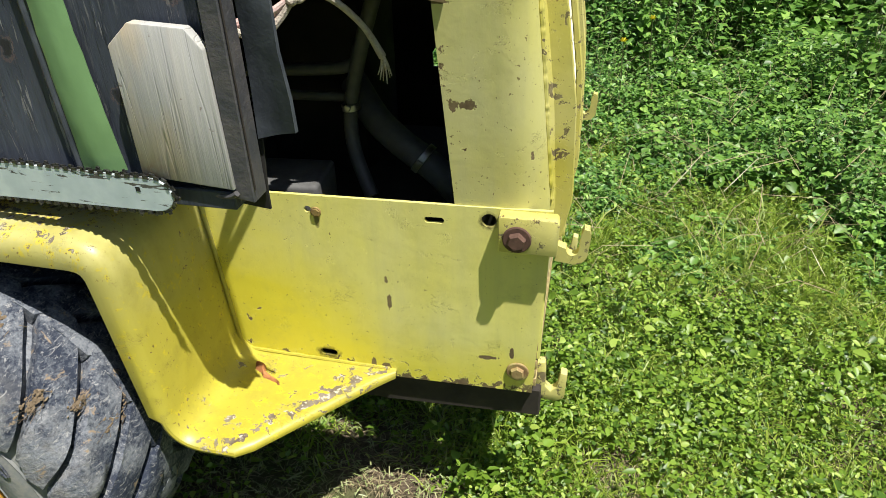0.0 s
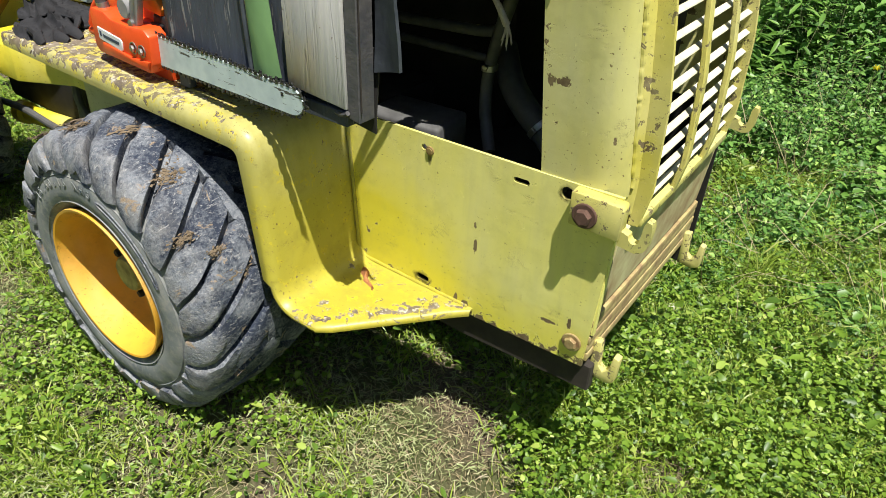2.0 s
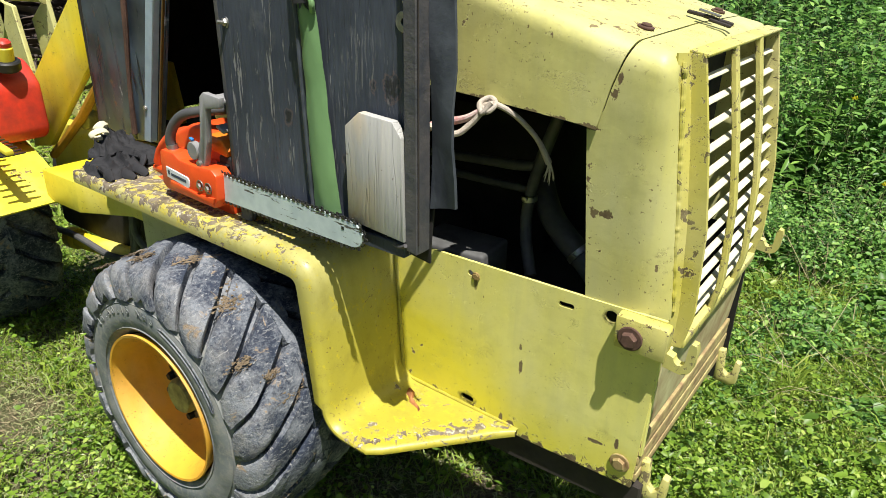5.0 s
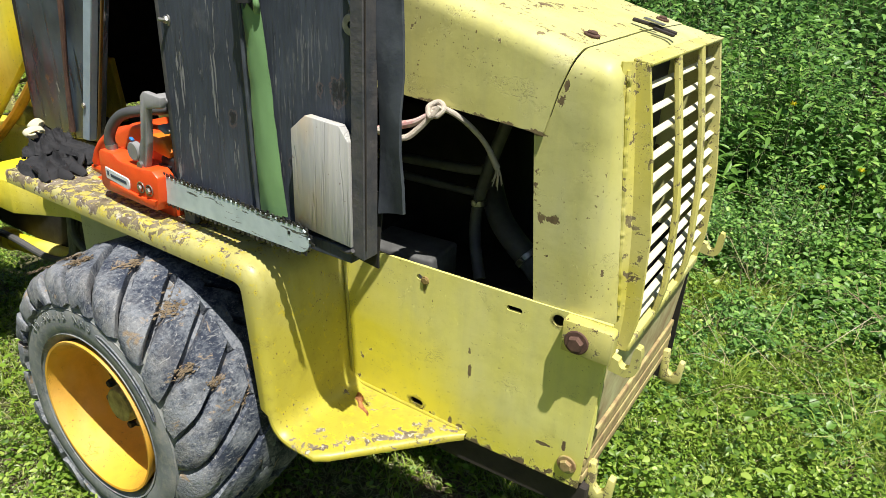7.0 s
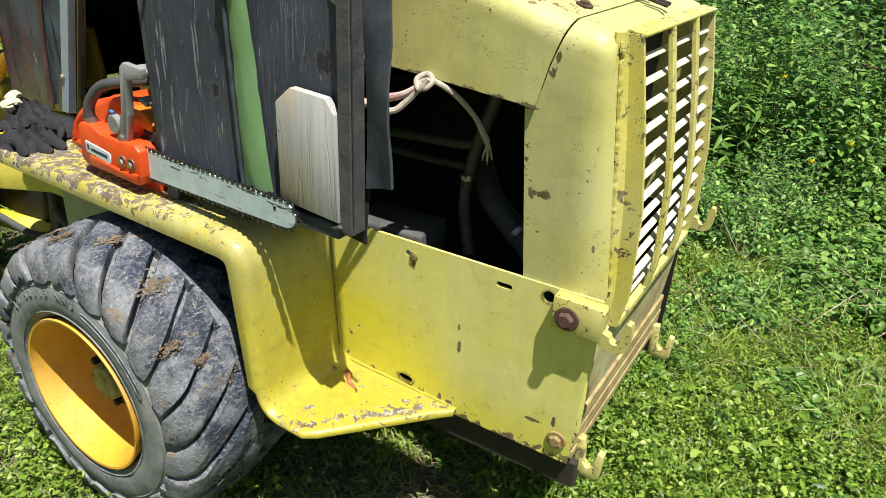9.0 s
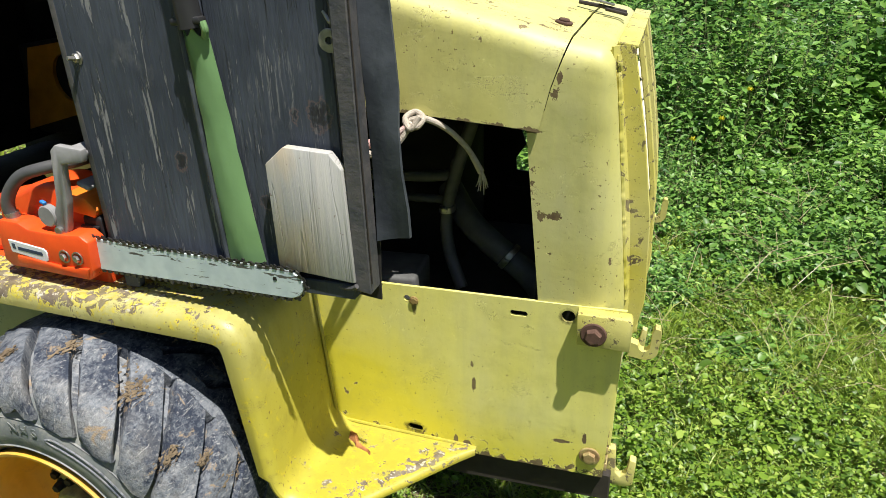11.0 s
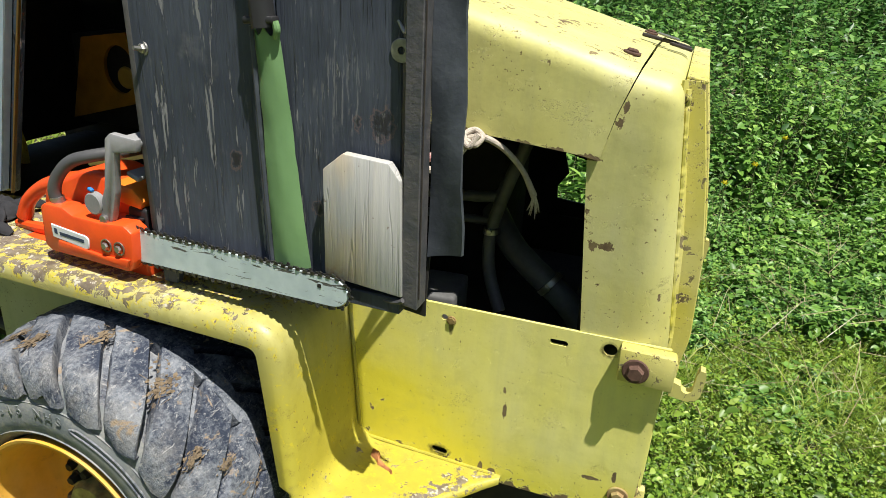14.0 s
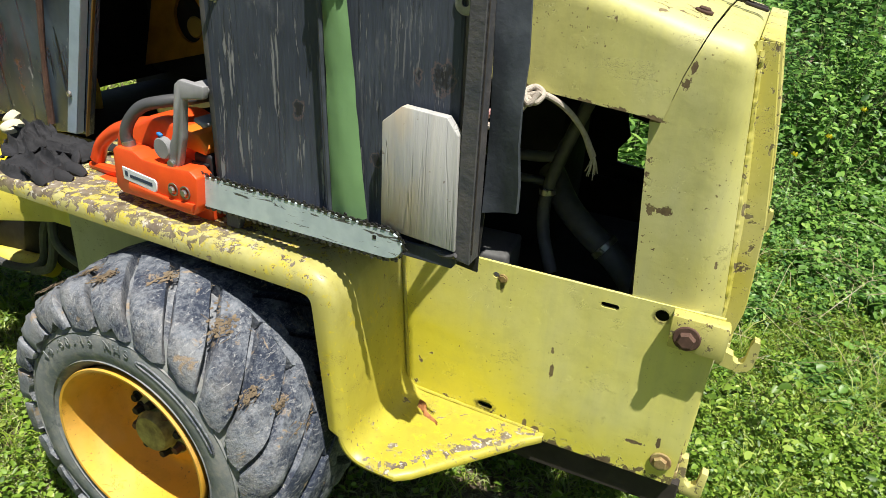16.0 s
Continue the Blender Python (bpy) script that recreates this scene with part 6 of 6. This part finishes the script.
EDGE = lambda x: 1.18 + 0.12 * np.clip(x - 0.6, 0, 1.2)
weeds("broad_weeds", 6000, 0.70, 4.2, 1.1, 4.0, EDGE, 0.24, 0.62, 0.066, 14, M_WEED, "dense light green broad-leaved weeds", 0.74, droop=-0.22)
weeds("fine_weeds", 8600, -1.2, 1.7, 0.95, 3.6, lambda x: 1.12 + 0 * x, 0.18, 0.58, 0.041, 18, M_FINE, "tangled fine dark green weeds", 0.56, "round", 0.3, droop=-0.2)
weeds("low_weeds", 1700, -0.4, 3.2, 0.70, 1.8, lambda x: 0.75 + 0 * x, 0.12, 0.30, 0.034, 12, M_FINE, "low green weeds at the lawn's edge", 0.55, "round", 0.3)
weeds("tall_weeds", 3000, -2.5, 1.6, 2.5, 5.0, lambda x: 2.5 + 0 * x, 0.5, 1.15, 0.080, 22, M_FINE, "tall leafy green weeds", 0.50)
weeds("tall_broad_weeds", 2600, 1.0, 6.0, 2.8, 6.0, lambda x: 2.7 + 0 * x, 0.45, 0.95, 0.120, 20, M_WEED, "tall light green broad-leaved weeds", 0.62)
weeds("lance_weeds", 16, -0.25, 0.30, 2.7, 3.3, lambda x: 0.9 + 0 * x, 1.0, 1.45, 0.15, 26, M_WEED, "tall weeds with long narrow leaves", 0.26)
weeds("shrub_bank", 3000, -5, 8, 4.6, 9, lambda x: 4.6 + 0 * x, 1.0, 2.6, 0.12, 40, M_FAR, "tall leafy shrubs behind the weeds", 0.45, "simple")
weeds("far_thicket", 2600, -12, 16, 9, 20, lambda x: 9 + 0 * x, 2.0, 7.0, 0.34, 40, M_FAR, "dark leafy thicket in the distance", 0.5, "simple")
weeds("far_thicket_west", 1500, -34, -18, -6, 12, lambda x: -8 + 0 * x, 3.0, 8.0, 0.45, 36, M_FAR, "dark leafy thicket beyond the clearing", 0.5, "simple")
weeds("thicket_behind", 1500, -10, 16, -22, -12, lambda x: -24 + 0 * x, 3.0, 8.0, 0.45, 36, M_FAR, "dark leafy thicket across the lawn", 0.5, "simple")
# dry stalks standing among the weeds
x, y = scatter(900, 0.3, 3.4, 0.85, 3.2)
leaves("dry_stalks", np.c_[x, y, ground_z(x, y) + rng.uniform(0.02, 0.25, len(x))], dirs(len(x), 0.15, 1.1), rng.uniform(0.12, 0.42, len(x)), rng.uniform(0.0018, 0.0036, len(x)), M_STRAW, "thin dry stalks among the weeds", "stalks", 0.12, "blade")

x, y = scatter(15000, -0.8, 4.0, 0.75, 2.9)
keep = value_noise(x, y, 4.1, 41) > rng.uniform(0.45, 0.85, len(x))
x, y = x[keep], y[keep]
leaves("long_grass", np.c_[x, y, ground_z(x, y)], dirs(len(x), 0.5, 1.4), rng.uniform(0.08, 0.26, len(x)), rng.uniform(0.003, 0.007, len(x)), M_GRASS, "long uncut grass between the weeds", "grass", 0.1, "blade")

# pale scraps of dead leaf on the grass
M_DEAD = plain("bleached dead leaf", (0.50, 0.46, 0.38), 0.9, 0, 0.3, 60, 0.5, 0.003, (0.34, 0.28, 0.20))
for fx, fy, turn, size in ((1.13, 0.90, 30, 0.055), (1.19, 0.58, 75, 0.045), (0.40, 0.84, 10, 0.050), (0.76, 2.04, 50, 0.06), (0.98, 1.30, 120, 0.040)):
    fl = thing("dead_leaf", "bleached curled dead leaf lying on grass", "dead leaf", "dead leaves")
    base = Matrix.Translation((fx, fy, float(ground_z(fx, fy)) + 0.030)) @ pose(0, 0, 0, 8, -6, turn)
    rows = []
    for k in range(7):
        f = k / 6
        wide = 0.42 * math.sin(math.pi * (0.08 + 0.84 * f))
        rows.append([base @ Vector((size * (f - 0.5), size * wide * (u - 0.5) * 2, size * (0.35 * (u - 0.5) ** 2 + 0.12 * math.sin(4 * f + 2 * u)))) for u in (0, 0.25, 0.5, 0.75, 1)])
    sheet("leaf_blade", rows, M_DEAD, fl, "", 0.0012)
# a few yellow flowers among the weeds
for fx, fy, fz in ((0.757, 2.628, 0.52), (0.62, 2.45, 0.45), (1.9, 2.3, 0.42), (0.9, 2.9, 0.62), (2.4, 1.2, 0.12), (0.35, 3.1, 0.7)):
    fl = thing("yellow_flower", "small yellow wild flower among green weeds", "flower", "wild flowers")
    for k in range(6):
        a = k * math.tau / 6
        bm = B()
        c = Vector((fx, fy, fz))
        d = Vector((math.cos(a), math.sin(a) * 0.7, 0.5 + 0.5 * math.sin(a)))
        s = d.cross(Vector((0, 1, 0.4))).normalized() * 0.006
        vs = [bm.verts.new(p) for p in (c, c + d * 0.011 + s, c + d * 0.019, c + d * 0.011 - s)]
        bm.faces.new(vs)
        bmesh.ops.solidify(bm, geom=bm.faces[:], thickness=0.001)
        part("petal", bm, M_PETAL, fl)
    bm = B()
    tube(bm, [(fx, fy, fz), (fx + 0.01, fy + 0.01, fz * 0.5), (fx, fy + 0.02, float(ground_z(fx, fy)))], 0.002, 6, 4)
    part("flower_stem", bm, M_STEM, fl)

# brush pile beyond the machine
n = 900
px, py = rng.normal(-9.6, 1.7, n), rng.normal(3.6, 0.9, n)
pz = GROUND + np.abs(rng.normal(0, 0.35, n)) * np.exp(-((px + 9.6) / 2.4) ** 2)
leaves("brush_pile", np.c_[px, py, pz], dirs(n, -0.2, 0.5), rng.uniform(0.5, 1.6, n), rng.uniform(0.03, 0.07, n), plain("dead brush wood", (0.045, 0.030, 0.022), 0.9, 0, 0.6, 6, 0.5, 0.01, (0.11, 0.085, 0.07)), "heap of dead brown branches", "brush pile", 0.5, "simple")
x, y = scatter(26000, -20, -2.6, -3, 9)
leaves("far_lawn_grass", np.c_[x, y, ground_z(x, y)], dirs(len(x), 0.4, 1.3), rng.uniform(0.06, 0.16, len(x)), rng.uniform(0.012, 0.03, len(x)), M_GRASS, "uneven mown grass beyond the machine", "grass", 0.1, "simple")
